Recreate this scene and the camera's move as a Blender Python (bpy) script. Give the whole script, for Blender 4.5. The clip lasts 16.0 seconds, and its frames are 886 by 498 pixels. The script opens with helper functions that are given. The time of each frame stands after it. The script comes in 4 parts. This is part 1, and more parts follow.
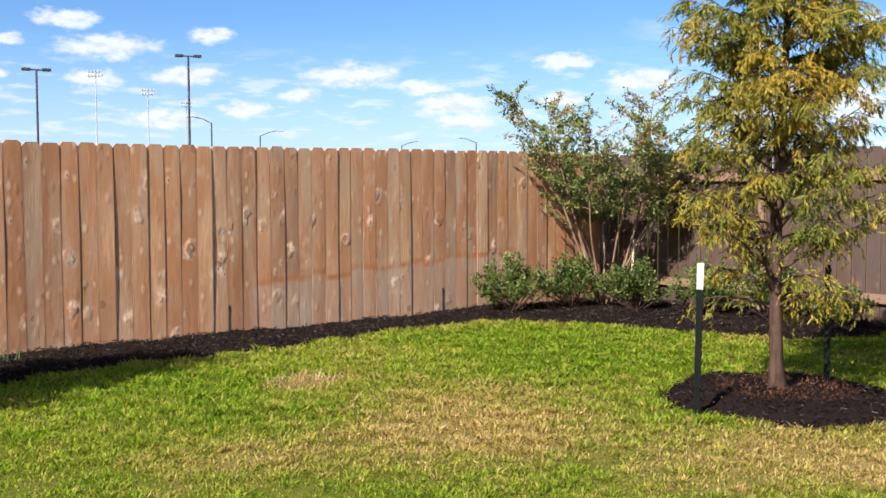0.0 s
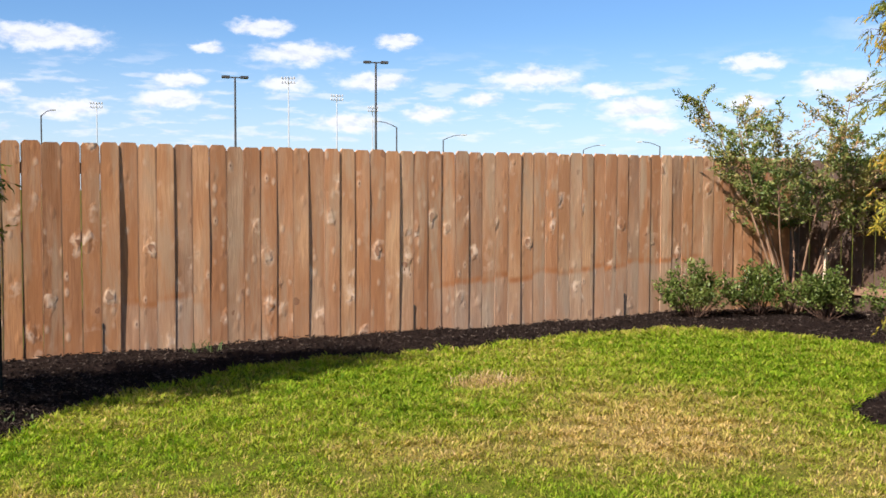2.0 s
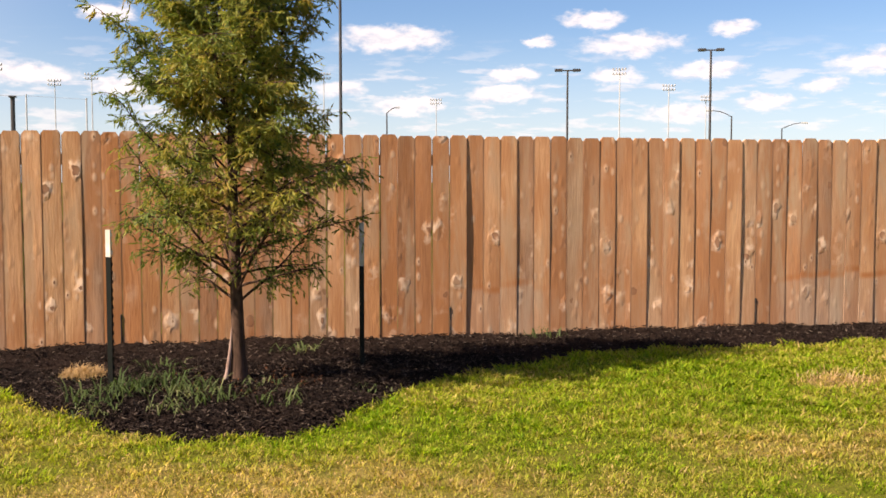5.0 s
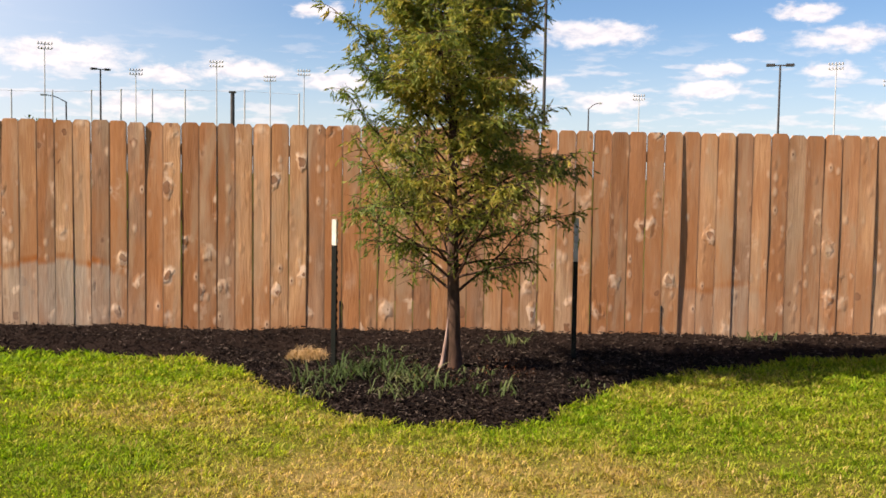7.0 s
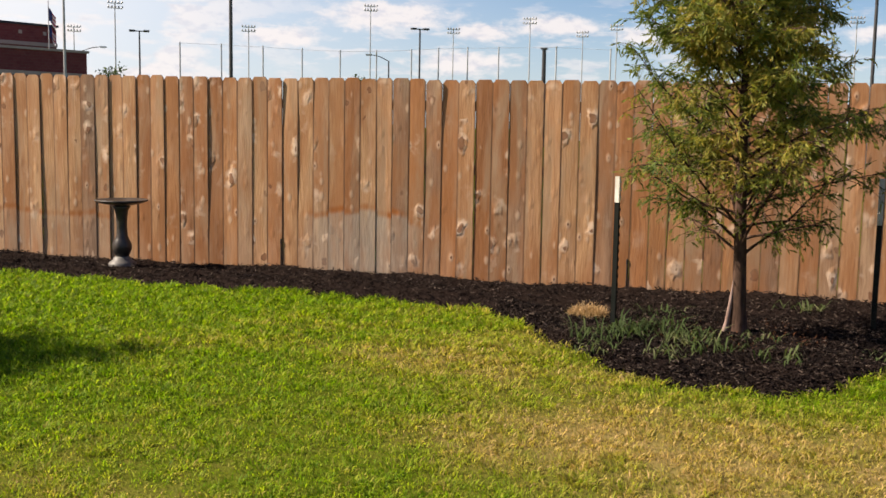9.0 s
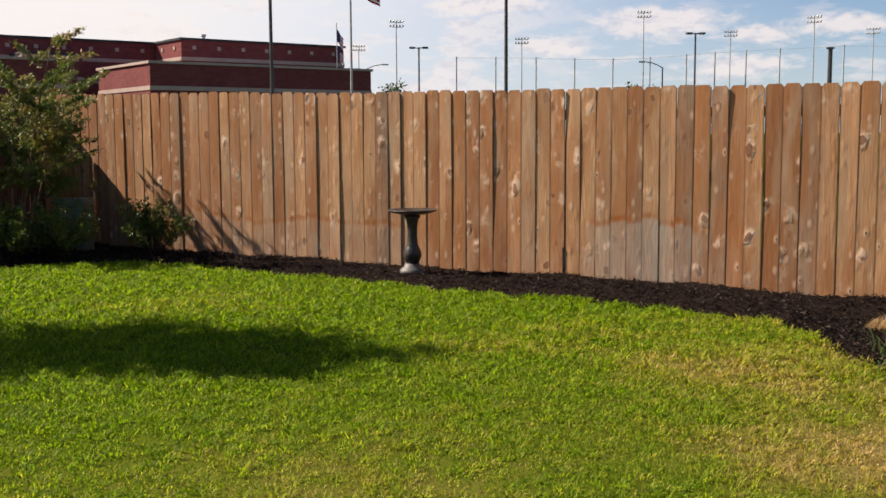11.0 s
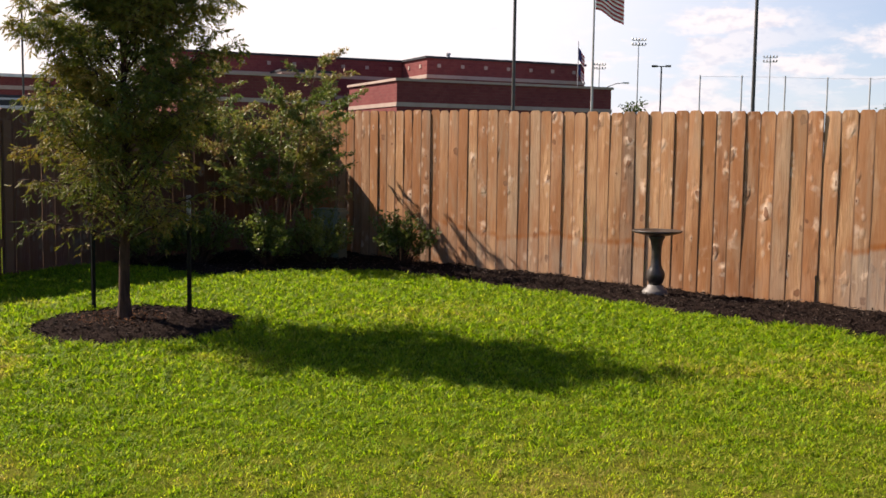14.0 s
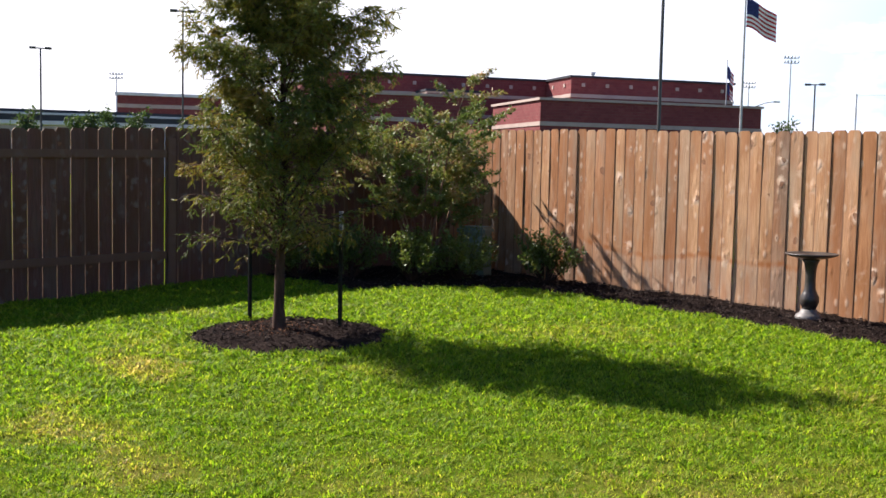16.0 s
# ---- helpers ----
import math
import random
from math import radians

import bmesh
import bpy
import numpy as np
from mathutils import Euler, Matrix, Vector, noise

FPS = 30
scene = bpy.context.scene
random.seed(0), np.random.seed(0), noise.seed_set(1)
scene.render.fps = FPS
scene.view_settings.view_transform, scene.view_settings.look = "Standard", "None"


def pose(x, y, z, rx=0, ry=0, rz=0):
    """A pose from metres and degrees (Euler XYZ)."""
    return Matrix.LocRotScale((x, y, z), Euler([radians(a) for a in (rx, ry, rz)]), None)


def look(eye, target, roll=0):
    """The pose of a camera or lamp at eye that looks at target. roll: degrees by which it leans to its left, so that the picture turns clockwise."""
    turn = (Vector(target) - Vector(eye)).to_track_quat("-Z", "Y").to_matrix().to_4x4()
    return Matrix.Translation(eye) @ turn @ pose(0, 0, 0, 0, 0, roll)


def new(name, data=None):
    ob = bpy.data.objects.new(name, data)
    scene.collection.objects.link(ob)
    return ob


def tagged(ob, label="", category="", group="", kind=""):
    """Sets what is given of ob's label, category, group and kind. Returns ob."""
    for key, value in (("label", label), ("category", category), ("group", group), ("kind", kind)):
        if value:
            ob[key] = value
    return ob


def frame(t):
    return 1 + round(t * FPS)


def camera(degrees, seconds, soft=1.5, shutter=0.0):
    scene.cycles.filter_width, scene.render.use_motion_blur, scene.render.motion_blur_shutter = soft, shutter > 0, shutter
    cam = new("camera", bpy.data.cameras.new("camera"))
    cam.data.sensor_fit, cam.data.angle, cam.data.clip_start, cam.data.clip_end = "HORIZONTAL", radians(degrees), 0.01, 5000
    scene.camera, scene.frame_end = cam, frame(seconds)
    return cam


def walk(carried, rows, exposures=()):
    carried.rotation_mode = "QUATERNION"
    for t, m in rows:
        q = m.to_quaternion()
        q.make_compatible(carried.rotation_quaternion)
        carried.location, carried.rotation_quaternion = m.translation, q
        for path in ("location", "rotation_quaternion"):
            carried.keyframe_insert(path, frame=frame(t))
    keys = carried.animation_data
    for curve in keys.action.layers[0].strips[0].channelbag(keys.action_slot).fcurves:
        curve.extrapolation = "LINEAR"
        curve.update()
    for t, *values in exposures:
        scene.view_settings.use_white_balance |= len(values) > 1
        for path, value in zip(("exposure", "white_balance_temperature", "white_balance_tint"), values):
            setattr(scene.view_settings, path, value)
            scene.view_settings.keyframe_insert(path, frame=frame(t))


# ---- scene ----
cam = camera(45.4, 16.0, soft=1.6)
PATH = [
    (0, (-1.657, 0.32, 1.326), (-0.406, 1.876, 1.209), -0.2),
    (0.5, (-1.673, 0.299, 1.328), (-0.496, 1.912, 1.206), -0.5),
    (1, (-1.702, 0.266, 1.324), (-0.591, 1.924, 1.198), -0.0),
    (1.5, (-1.721, 0.249, 1.332), (-0.685, 1.955, 1.21), -0.2),
    (2, (-1.743, 0.238, 1.331), (-0.772, 1.983, 1.221), 0.2),
    (2.5, (-1.771, 0.241, 1.316), (-0.931, 2.053, 1.209), 0.2),
    (3, (-1.799, 0.228, 1.33), (-1.09, 2.095, 1.226), -0.2),
    (3.5, (-1.814, 0.206, 1.325), (-1.213, 2.112, 1.229), 0.1),
    (4, (-1.833, 0.202, 1.318), (-1.308, 2.129, 1.219), 0.3),
    (4.2, (-1.821, 0.197, 1.315), (-1.333, 2.134, 1.213), 0.3),
    (6.3, (-2.004, 0.185, 1.316), (-1.774, 2.165, 1.162), 0.3),
    (6.5, (-2.022, 0.166, 1.323), (-1.847, 2.153, 1.179), 0.6),
    (7, (-1.985, 0.158, 1.31), (-1.955, 2.153, 1.173), 0.9),
    (7.5, (-1.94, 0.181, 1.317), (-2.058, 2.172, 1.16), 0.5),
    (8, (-1.874, 0.192, 1.315), (-2.105, 2.17, 1.134), 0.0),
    (8.5, (-1.832, 0.184, 1.31), (-2.212, 2.136, 1.101), 0.5),
    (9, (-1.812, 0.166, 1.313), (-2.351, 2.078, 1.085), 1.0),
    (9.2, (-1.82, 0.147, 1.312), (-2.423, 2.04, 1.086), -0.1),
    (11.3, (-1.884, 0.022, 1.318), (-2.936, 1.709, 1.105), 0.2),
    (11.5, (-1.889, 0.004, 1.316), (-2.972, 1.672, 1.105), 0.4),
    (12, (-1.889, -0.052, 1.328), (-3.06, 1.557, 1.126), 0.7),
    (12.5, (-1.895, -0.072, 1.323), (-3.133, 1.488, 1.13), 1.1),
    (13, (-1.904, -0.067, 1.318), (-3.166, 1.471, 1.118), 1.1),
    (13.5, (-1.91, -0.092, 1.327), (-3.222, 1.403, 1.115), 1.2),
    (14, (-1.899, -0.102, 1.326), (-3.255, 1.356, 1.143), 0.8),
    (14.5, (-1.908, -0.124, 1.329), (-3.292, 1.308, 1.143), 1.4),
    (15, (-1.906, -0.138, 1.326), (-3.333, 1.254, 1.157), 1.3),
    (15.5, (-1.898, -0.168, 1.325), (-3.371, 1.175, 1.162), 1.7),
    (16, (-1.887, -0.185, 1.322), (-3.426, 1.082, 1.17), 1.2),
]
# seconds, stops, kelvin, tint: the phone's own exposure and white balance drift as it turns
EXPOSURE = [(0.0, 1.2, 6050, 13), (3.0, 1.24, 6900, 16), (4.2, 1.31, 7600, 21), (6.5, 1.25, 7500, 19), (7.5, 1.22, 7200, 18), (9.0, 1.02, 7200, 16),
            (11.5, 0.85, 7100, 17), (12.5, 0.89, 7150, 18), (13.5, 1.06, 7150, 20), (14.5, 1.18, 7250, 20), (15.2, 1.2, 6950, 18), (16.0, 1.46, 6250, 17)]
walk(cam, [(t, look(eye, goal, roll)) for t, eye, goal, roll in PATH], EXPOSURE)

# ---- light: late-summer sun from the west side, blue sky with cumulus ----
SUN_WAY = Vector((1.0, 0.265, -0.855)).normalized()
SUN_UP = math.asin(-SUN_WAY.z)
SUN_TURN = math.atan2(-SUN_WAY.x, -SUN_WAY.y)


class Nodes:
    """Short forms for the shader nodes that are used below."""

    def __init__(self, tree):
        self.tree = tree
        tree.nodes.clear()

    def put(self, socket, value):
        if isinstance(value, bpy.types.NodeSocket):
            self.tree.links.new(value, socket)
        elif value is not None:
            if isinstance(value, (tuple, list)) and len(value) == 3 and socket.type == "RGBA":
                value = (*value, 1.0)
            socket.default_value = value

    def make(self, kind):
        return self.tree.nodes.new(kind)

    def math(self, op, a, b=0.0, clamp=False):
        n = self.make("ShaderNodeMath")
        n.operation, n.use_clamp = op, clamp
        self.put(n.inputs[0], a)
        self.put(n.inputs[1], b)
        return n.outputs[0]

    def vec(self, op, a, b):
        n = self.make("ShaderNodeVectorMath")
        n.operation = op
        self.put(n.inputs[0], a)
        self.put(n.inputs[1], b)
        return n.outputs["Value"] if op in ("LENGTH", "DOT_PRODUCT", "DISTANCE") else n.outputs[0]

    def noise(self, where, scale, detail=3.0, rough=0.55, warp=0.0):
        n = self.make("ShaderNodeTexNoise")
        self.put(n.inputs["Vector"], where)
        self.put(n.inputs["Scale"], scale)
        self.put(n.inputs["Detail"], detail)
        self.put(n.inputs["Roughness"], rough)
        self.put(n.inputs["Distortion"], warp)
        return n.outputs["Fac"]

    def voronoi(self, where, scale, feature="F1"):
        n = self.make("ShaderNodeTexVoronoi")
        n.feature = feature
        self.put(n.inputs["Vector"], where)
        self.put(n.inputs["Scale"], scale)
        return n.outputs["Distance"], n.outputs["Color"]

    def span(self, value, a, b, c=0.0, d=1.0, smooth=True):
        n = self.make("ShaderNodeMapRange")
        n.interpolation_type = "SMOOTHSTEP" if smooth else "LINEAR"
        for socket, v in zip(n.inputs[:5], (value, a, b, c, d)):
            self.put(socket, v)
        return n.outputs[0]

    def mix(self, fac, a, b, blend="MIX"):
        n = self.make("ShaderNodeMix")
        n.data_type, n.blend_type = "RGBA", blend
        self.put(n.inputs[0], fac)
        self.put(n.inputs[6], a)
        self.put(n.inputs[7], b)
        return n.outputs[2]

    def ramp(self, fac, stops, hard=False):
        n = self.make("ShaderNodeValToRGB")
        n.color_ramp.interpolation = "CONSTANT" if hard else "LINEAR"
        self.put(n.inputs[0], fac)
        e = n.color_ramp.elements
        while len(e) < len(stops):
            e.new(0.5)
        for el, (p, c) in zip(e, stops):
            el.position, el.color = p, (*c, 1.0)
        return n.outputs[0]

    def place(self):
        return self.make("ShaderNodeNewGeometry").outputs["Position"]

    def island(self):
        return self.make("ShaderNodeNewGeometry").outputs["Random Per Island"]

    def own(self):
        return self.make("ShaderNodeTexCoord").outputs["Object"]

    def chance(self):
        return self.make("ShaderNodeObjectInfo").outputs["Random"]

    def axes(self, v):
        n = self.make("ShaderNodeSeparateXYZ")
        self.put(n.inputs[0], v)
        return n.outputs

    def join(self, x, y, z):
        n = self.make("ShaderNodeCombineXYZ")
        for s, v in zip(n.inputs, (x, y, z)):
            self.put(s, v)
        return n.outputs[0]

    def bump(self, height, strength=0.3, distance=0.01):
        n = self.make("ShaderNodeBump")
        self.put(n.inputs["Strength"], strength)
        self.put(n.inputs["Distance"], distance)
        self.put(n.inputs["Height"], height)
        return n.outputs[0]

    def surface(self, color, rough=0.7, metal=0.0, bump=None, spec=0.5):
        n = self.make("ShaderNodeBsdfPrincipled")
        self.put(n.inputs["Base Color"], color)
        self.put(n.inputs["Roughness"], rough)
        self.put(n.inputs["Metallic"], metal)
        self.put(n.inputs["Specular IOR Level"], spec)
        if bump is not None:
            self.put(n.inputs["Normal"], bump)
        out = self.make("ShaderNodeOutputMaterial")
        self.put(out.inputs[0], n.outputs[0])

    def leafy(self, color, through_color, share=0.35, rough=0.5, gloss=0.3):
        n = self.make("ShaderNodeBsdfPrincipled")
        self.put(n.inputs["Base Color"], color)
        self.put(n.inputs["Roughness"], rough)
        self.put(n.inputs["Specular IOR Level"], gloss)
        t = self.make("ShaderNodeBsdfTranslucent")
        self.put(t.inputs[0], through_color)
        m = self.make("ShaderNodeMixShader")
        self.put(m.inputs[0], share)
        self.put(m.inputs[1], n.outputs[0])
        self.put(m.inputs[2], t.outputs[0])
        out = self.make("ShaderNodeOutputMaterial")
        self.put(out.inputs[0], m.outputs[0])


def material(name):
    m = bpy.data.materials.new(name)
    m.use_nodes = True
    return m, Nodes(m.node_tree)


# bearing to the left of the lot's axis, height and half width of each cloud, in degrees
CUMULUS = ((-8.8, 7.6, 3.2), (-19.3, 8.5, 1.8), (-16.6, 7.4, 0.9), (-21.5, 7.2, 2.7), (-26.7, 7.9, 1.3), (-6.0, 5.0, 1.6), (-9.6, 4.1, 2.2), (-15.0, 5.7, 1.5),
           (-14.8, 4.7, 2.1), (-25.3, 5.8, 2.1), (-20.6, 5.6, 1.5), (-34.0, 5.95, 2.8), (-31.1, 4.9, 1.3), (-28.2, 4.1, 1.4), (-37.6, 5.3, 1.5), (-39.3, 4.4, 2.4), (-45.3, 6.65, 1.6),
           (-40.2, 3.5, 1.8), (-45.1, 4.6, 1.3), (19.0, 5.8, 4.1), (13.9, 5.0, 2.0), (10.0, 5.4, 2.6), (5.0, 4.9, 2.2), (28.1, 6.9, 3.6), (24.5, 4.6, 2.6), (-49.5, 5.6, 2.4), (-2.0, 5.6, 2.0),
           (6.0, 8.6, 1.6), (15.0, 3.4, 3.0), (-24.0, 3.6, 2.2))


def make_world():
    world = bpy.data.worlds.new("sky")
    world.use_nodes = True
    scene.world = world
    g = Nodes(world.node_tree)
    sky = g.make("ShaderNodeTexSky")
    sky.sky_type, sky.sun_disc = "NISHITA", False
    sky.sun_elevation, sky.sun_rotation = SUN_UP, SUN_TURN
    sky.air_density, sky.dust_density, sky.ozone_density = 1.0, 0.2, 4.0
    way = g.make("ShaderNodeTexCoord").outputs["Generated"]
    x, y, z = g.axes(way)
    turn = g.math("MULTIPLY", g.math("ARCTAN2", g.math("MULTIPLY", x, -1.0), y), 57.296)
    lift = g.math("MULTIPLY", g.math("ARCSINE", z), 57.296)
    # rows of small flat-based cumulus: each one a soft oval, frayed by noise
    chart = g.join(turn, g.math("MULTIPLY", lift, 2.0), 0.0)
    fray = g.math("MULTIPLY", g.math("SUBTRACT", g.noise(chart, 0.55, 4.0, 0.6), 0.5), 1.7)
    sag = g.math("MULTIPLY", g.math("SUBTRACT", g.noise(g.vec("ADD", chart, (31.0, 7.0, 0.0)), 0.8, 4.0, 0.6), 0.5), 0.9)
    spot = g.join(g.math("ADD", turn, fray), g.math("ADD", lift, sag), 0.0)
    nearest = None
    for b, e, w in CUMULUS:
        off = g.vec("MULTIPLY", g.vec("SUBTRACT", spot, (b, e, 0.0)), (1.0 / w, 1.0 / (0.17 * w + 0.22), 0.0))
        d = g.vec("LENGTH", off, (0, 0, 0))
        nearest = d if nearest is None else g.math("MINIMUM", nearest, d)
    billow = g.noise(chart, 0.9, 6.0, 0.6, 0.2)
    billow_up = g.noise(g.vec("ADD", chart, (0.0, 0.7, 0.0)), 0.9, 6.0, 0.6, 0.2)
    heap = g.math("ADD", g.math("SUBTRACT", 1.15, nearest), g.math("MULTIPLY", g.math("SUBTRACT", billow, 0.5), 1.25))
    heap = g.span(heap, 0.0, 0.7)
    # unbroken banks of cloud outside the part of the sky with those rows
    flat = g.join(g.math("MULTIPLY", x, 8.5), g.math("MULTIPLY", y, 8.5), g.math("MULTIPLY", z, 25.0))
    shape = g.noise(flat, 1.35, 8.0, 0.54, 0.1)
    need = g.span(z, 0.0, 0.2, 0.465, 0.595, False)
    bank = g.span(g.math("SUBTRACT", shape, need), -0.01, 0.085)
    bank = g.math("MULTIPLY", bank, g.math("ADD", g.span(turn, 18.0, 34.0), g.span(turn, -47.0, -56.0), True))
    streak = g.noise(g.join(g.math("MULTIPLY", turn, 0.4), g.math("MULTIPLY", lift, 1.9), 3.0), 1.0, 5.0, 0.55)
    streak = g.math("MULTIPLY", g.span(streak, 0.5, 0.64, 0.0, 0.55), g.math("MULTIPLY", g.span(lift, 1.0, 3.0), g.span(lift, 8.0, 5.0)))
    cloud = g.math("MAXIMUM", g.math("MAXIMUM", heap, bank), streak)
    under = g.span(g.math("SUBTRACT", billow_up, billow), -0.05, 0.22)
    white = g.mix(under, (9.4, 9.4, 9.7), (7.4, 7.7, 8.7))
    color = g.mix(1.0, sky.outputs[0], (0.78, 1.0, 1.22), "MULTIPLY")
    # thin bright haze towards the sun
    near = g.vec("DOT_PRODUCT", way, tuple(-SUN_WAY))
    haze = g.math("MULTIPLY", g.span(near, -0.08, 0.55, 0.0, 0.92), g.span(z, 0.5, 0.14))
    color = g.mix(haze, color, (9.4, 10.3, 11.3))
    color = g.mix(g.span(z, 0.16, 0.0, 0.0, 0.45), color, (7.6, 8.6, 10.0))
    color = g.mix(g.math("MULTIPLY", cloud, 0.84), color, white)
    color = g.mix(g.math("MULTIPLY", g.span(near, 0.2, 0.62, 0.0, 0.9), g.span(z, 0.62, 0.22)), color, (10.2, 10.2, 10.2))
    back = g.make("ShaderNodeBackground")
    g.put(back.inputs[0], color)
    g.put(back.inputs[1], 0.05)
    out = g.make("ShaderNodeOutputWorld")
    g.put(out.inputs[0], back.outputs[0])


make_world()
sun = new("sun", bpy.data.lights.new("sun", "SUN"))
sun.data.energy, sun.data.angle, sun.data.color = 5.0, radians(0.53), (1.0, 0.91, 0.77)
sun.matrix_world = look((0, 0, 30), Vector((0, 0, 30)) + SUN_WAY)


# ---- materials ----
def cedar(name, tints, stained=False, grey=0.0):
    pale = sum(sum(t) for t in tints) / len(tints) / 0.95
    m, g = material(name)
    own, luck = g.own(), g.chance()
    shift = g.join(g.math("MULTIPLY", luck, 37.0), g.math("MULTIPLY", luck, 11.0), g.math("MULTIPLY", luck, 73.0))
    at = g.vec("ADD", own, shift)
    base = g.ramp(luck, [(i / len(tints), c) for i, c in enumerate(tints)], True)
    # long grain lines that bend round the knots
    sway = g.math("MULTIPLY", g.math("SUBTRACT", g.noise(g.vec("MULTIPLY", at, (5.0, 1.0, 4.0)), 1.0, 2.0), 0.5), 0.06)
    bent = g.vec("ADD", at, g.join(sway, 0.0, 0.0))
    grain = g.noise(g.vec("MULTIPLY", bent, (95.0, 20.0, 3.0)), 1.0, 5.0, 0.65, 0.5)
    color = g.mix(g.span(grain, 0.36, 0.64, 0.0, 0.7), base, (0.52, 0.41, 0.33), "MULTIPLY")
    broad = g.noise(g.vec("MULTIPLY", at, (9.0, 5.0, 1.6)), 1.0, 3.0, 0.5, 0.4)
    color = g.mix(g.span(broad, 0.45, 0.75, 0.0, 0.55), color, tuple(v * min(1.0, pale) for v in (0.54, 0.32, 0.19)))
    tone = g.noise(g.vec("MULTIPLY", at, (4.0, 3.0, 1.3)), 1.0, 3.0)
    color = g.mix(g.span(tone, 0.36, 0.64, 0.0, 0.75), color, tuple(v * min(1.0, pale) for v in (0.38, 0.155, 0.055)))
    # knots; the pale flares round them are sunlit relief put into the colour
    ko = g.vec("MULTIPLY", at, (6.2, 0.0, 4.6))
    wob = g.vec("ADD", ko, g.vec("MULTIPLY", g.join(g.noise(at, 14.0), 0.0, g.noise(at, 9.0)), (0.45, 0.0, 0.5)))
    d, c = g.voronoi(wob, 1.0)
    some = g.math("GREATER_THAN", g.axes(c)[0], 0.5)
    halo = g.math("MULTIPLY", g.span(g.noise(g.vec("MULTIPLY", at, (11.0, 1.0, 9.0)), 1.0, 2.0, 0.5), 0.36, 0.6), g.span(d, g.span(g.noise(at, 12.0, 2.0), 0.3, 0.7, 0.28, 0.8, False), 0.14))
    halo = g.math("MULTIPLY", halo, some)
    color = g.mix(g.math("MULTIPLY", halo, g.span(g.axes(c)[1], 0.0, 1.0, 0.1, 1.0)), color, tuple(v * min(1.0, pale) for v in (0.76, 0.57, 0.42)))
    eye = g.span(g.axes(c)[2], 0.0, 1.0, 0.07, 0.25, False)
    knot = g.math("MULTIPLY", g.span(d, eye, g.math("MULTIPLY", eye, 0.75)), some)
    core = g.mix(g.span(d, g.math("MULTIPLY", eye, 0.4), eye), (0.24, 0.10, 0.045), (0.12, 0.045, 0.022))
    color = g.mix(g.math("MULTIPLY", knot, 0.85), color, core)
    d2, c2 = g.voronoi(g.vec("ADD", g.vec("MULTIPLY", at, (15.0, 0.0, 8.0)), (3.7, 0.0, 9.1)), 1.0)
    pin = g.math("MULTIPLY", g.span(d2, 0.16, 0.06), g.math("GREATER_THAN", g.axes(c2)[0], 0.8))
    ring = g.math("MULTIPLY", g.span(d2, 0.42, 0.14), g.math("GREATER_THAN", g.axes(c2)[0], 0.8))
    color = g.mix(g.math("MULTIPLY", ring, 0.6), color, tuple(v * min(1.0, pale) for v in (0.66, 0.48, 0.34)))
    color = g.mix(g.math("MULTIPLY", pin, g.span(g.axes(c2)[1], 0.3, 0.7)), color, (0.13, 0.055, 0.03))
    # grey weathering in long patches, darker board edges that mark the seams
    worn = g.noise(g.vec("MULTIPLY", at, (7.0, 3.0, 1.1)), 1.0, 4.0, 0.6, 0.5)
    right = g.span(g.axes(g.place())[0], -1.0, 5.0, 0.6, 0.95) if stained else 0.6
    color = g.mix(g.span(worn, 0.46, 0.72, 0.0, right), color, tuple(v * min(1.0, pale) for v in (0.41, 0.30, 0.195)))
    edge = g.math("ADD", g.math("ABSOLUTE", g.axes(own)[0]), g.math("MULTIPLY", g.noise(g.vec("MULTIPLY", at, (8.0, 8.0, 6.0)), 1.0, 3.0), 0.014))
    color = g.mix(g.span(edge, 0.069, 0.080, 0.0, 0.75), color, (0.17, 0.09, 0.05))
    if stained:
        # tide line left by sprinklers: bleached grey below, rust-brown along the line
        x, y, z = g.axes(g.place())
        # height of the line: it dips at both ends of the arc and climbs towards the corners
        wave = g.math("MULTIPLY", g.math("SUBTRACT", g.noise(g.join(x, 0.0, 0.0), 1.3, 2.0), 0.5), 0.18)
        line = g.math("ADD", g.math("ADD", g.span(x, 2.9, 6.2, 0.38, 0.58, False), g.span(x, -10.0, -10.7, 0.0, 0.15)), wave)
        line = g.math("ADD", line, g.span(g.math("ABSOLUTE", g.math("ADD", x, 5.05)), 1.0, 0.0, 0.0, 0.16))
        line = g.math("ADD", line, g.math("MULTIPLY", luck, 0.075))
        spots = wet = None
        for a, b, w, soak in ((2.9, 6.6, 1.0, 0.6), (-5.75, -4.4, 1.0, 1.0), (-10.7, -7.3, 0.8, 0.3), (0.0, 1.0, 0.7, 0.5)):
            along_x = g.math("MULTIPLY", g.span(x, a, a + 0.35), g.span(x, b, b - 0.35))
            one, more = g.math("MULTIPLY", along_x, w), g.math("MULTIPLY", along_x, soak)
            spots = one if spots is None else g.math("ADD", spots, one, True)
            wet = more if wet is None else g.math("ADD", wet, more, True)
        below = g.math("MULTIPLY", g.span(g.math("SUBTRACT", line, z), -0.01, 0.05), wet)
        rim = g.math("MULTIPLY", g.span(g.math("ABSOLUTE", g.math("SUBTRACT", line, z)), 0.05, 0.0), spots)
        washed = g.mix(g.span(grain, 0.3, 0.7), (0.47, 0.40, 0.32), (0.30, 0.25, 0.20))
        color = g.mix(g.math("MULTIPLY", below, g.span(worn, 0.3, 0.7, 0.35, 0.8)), color, washed)
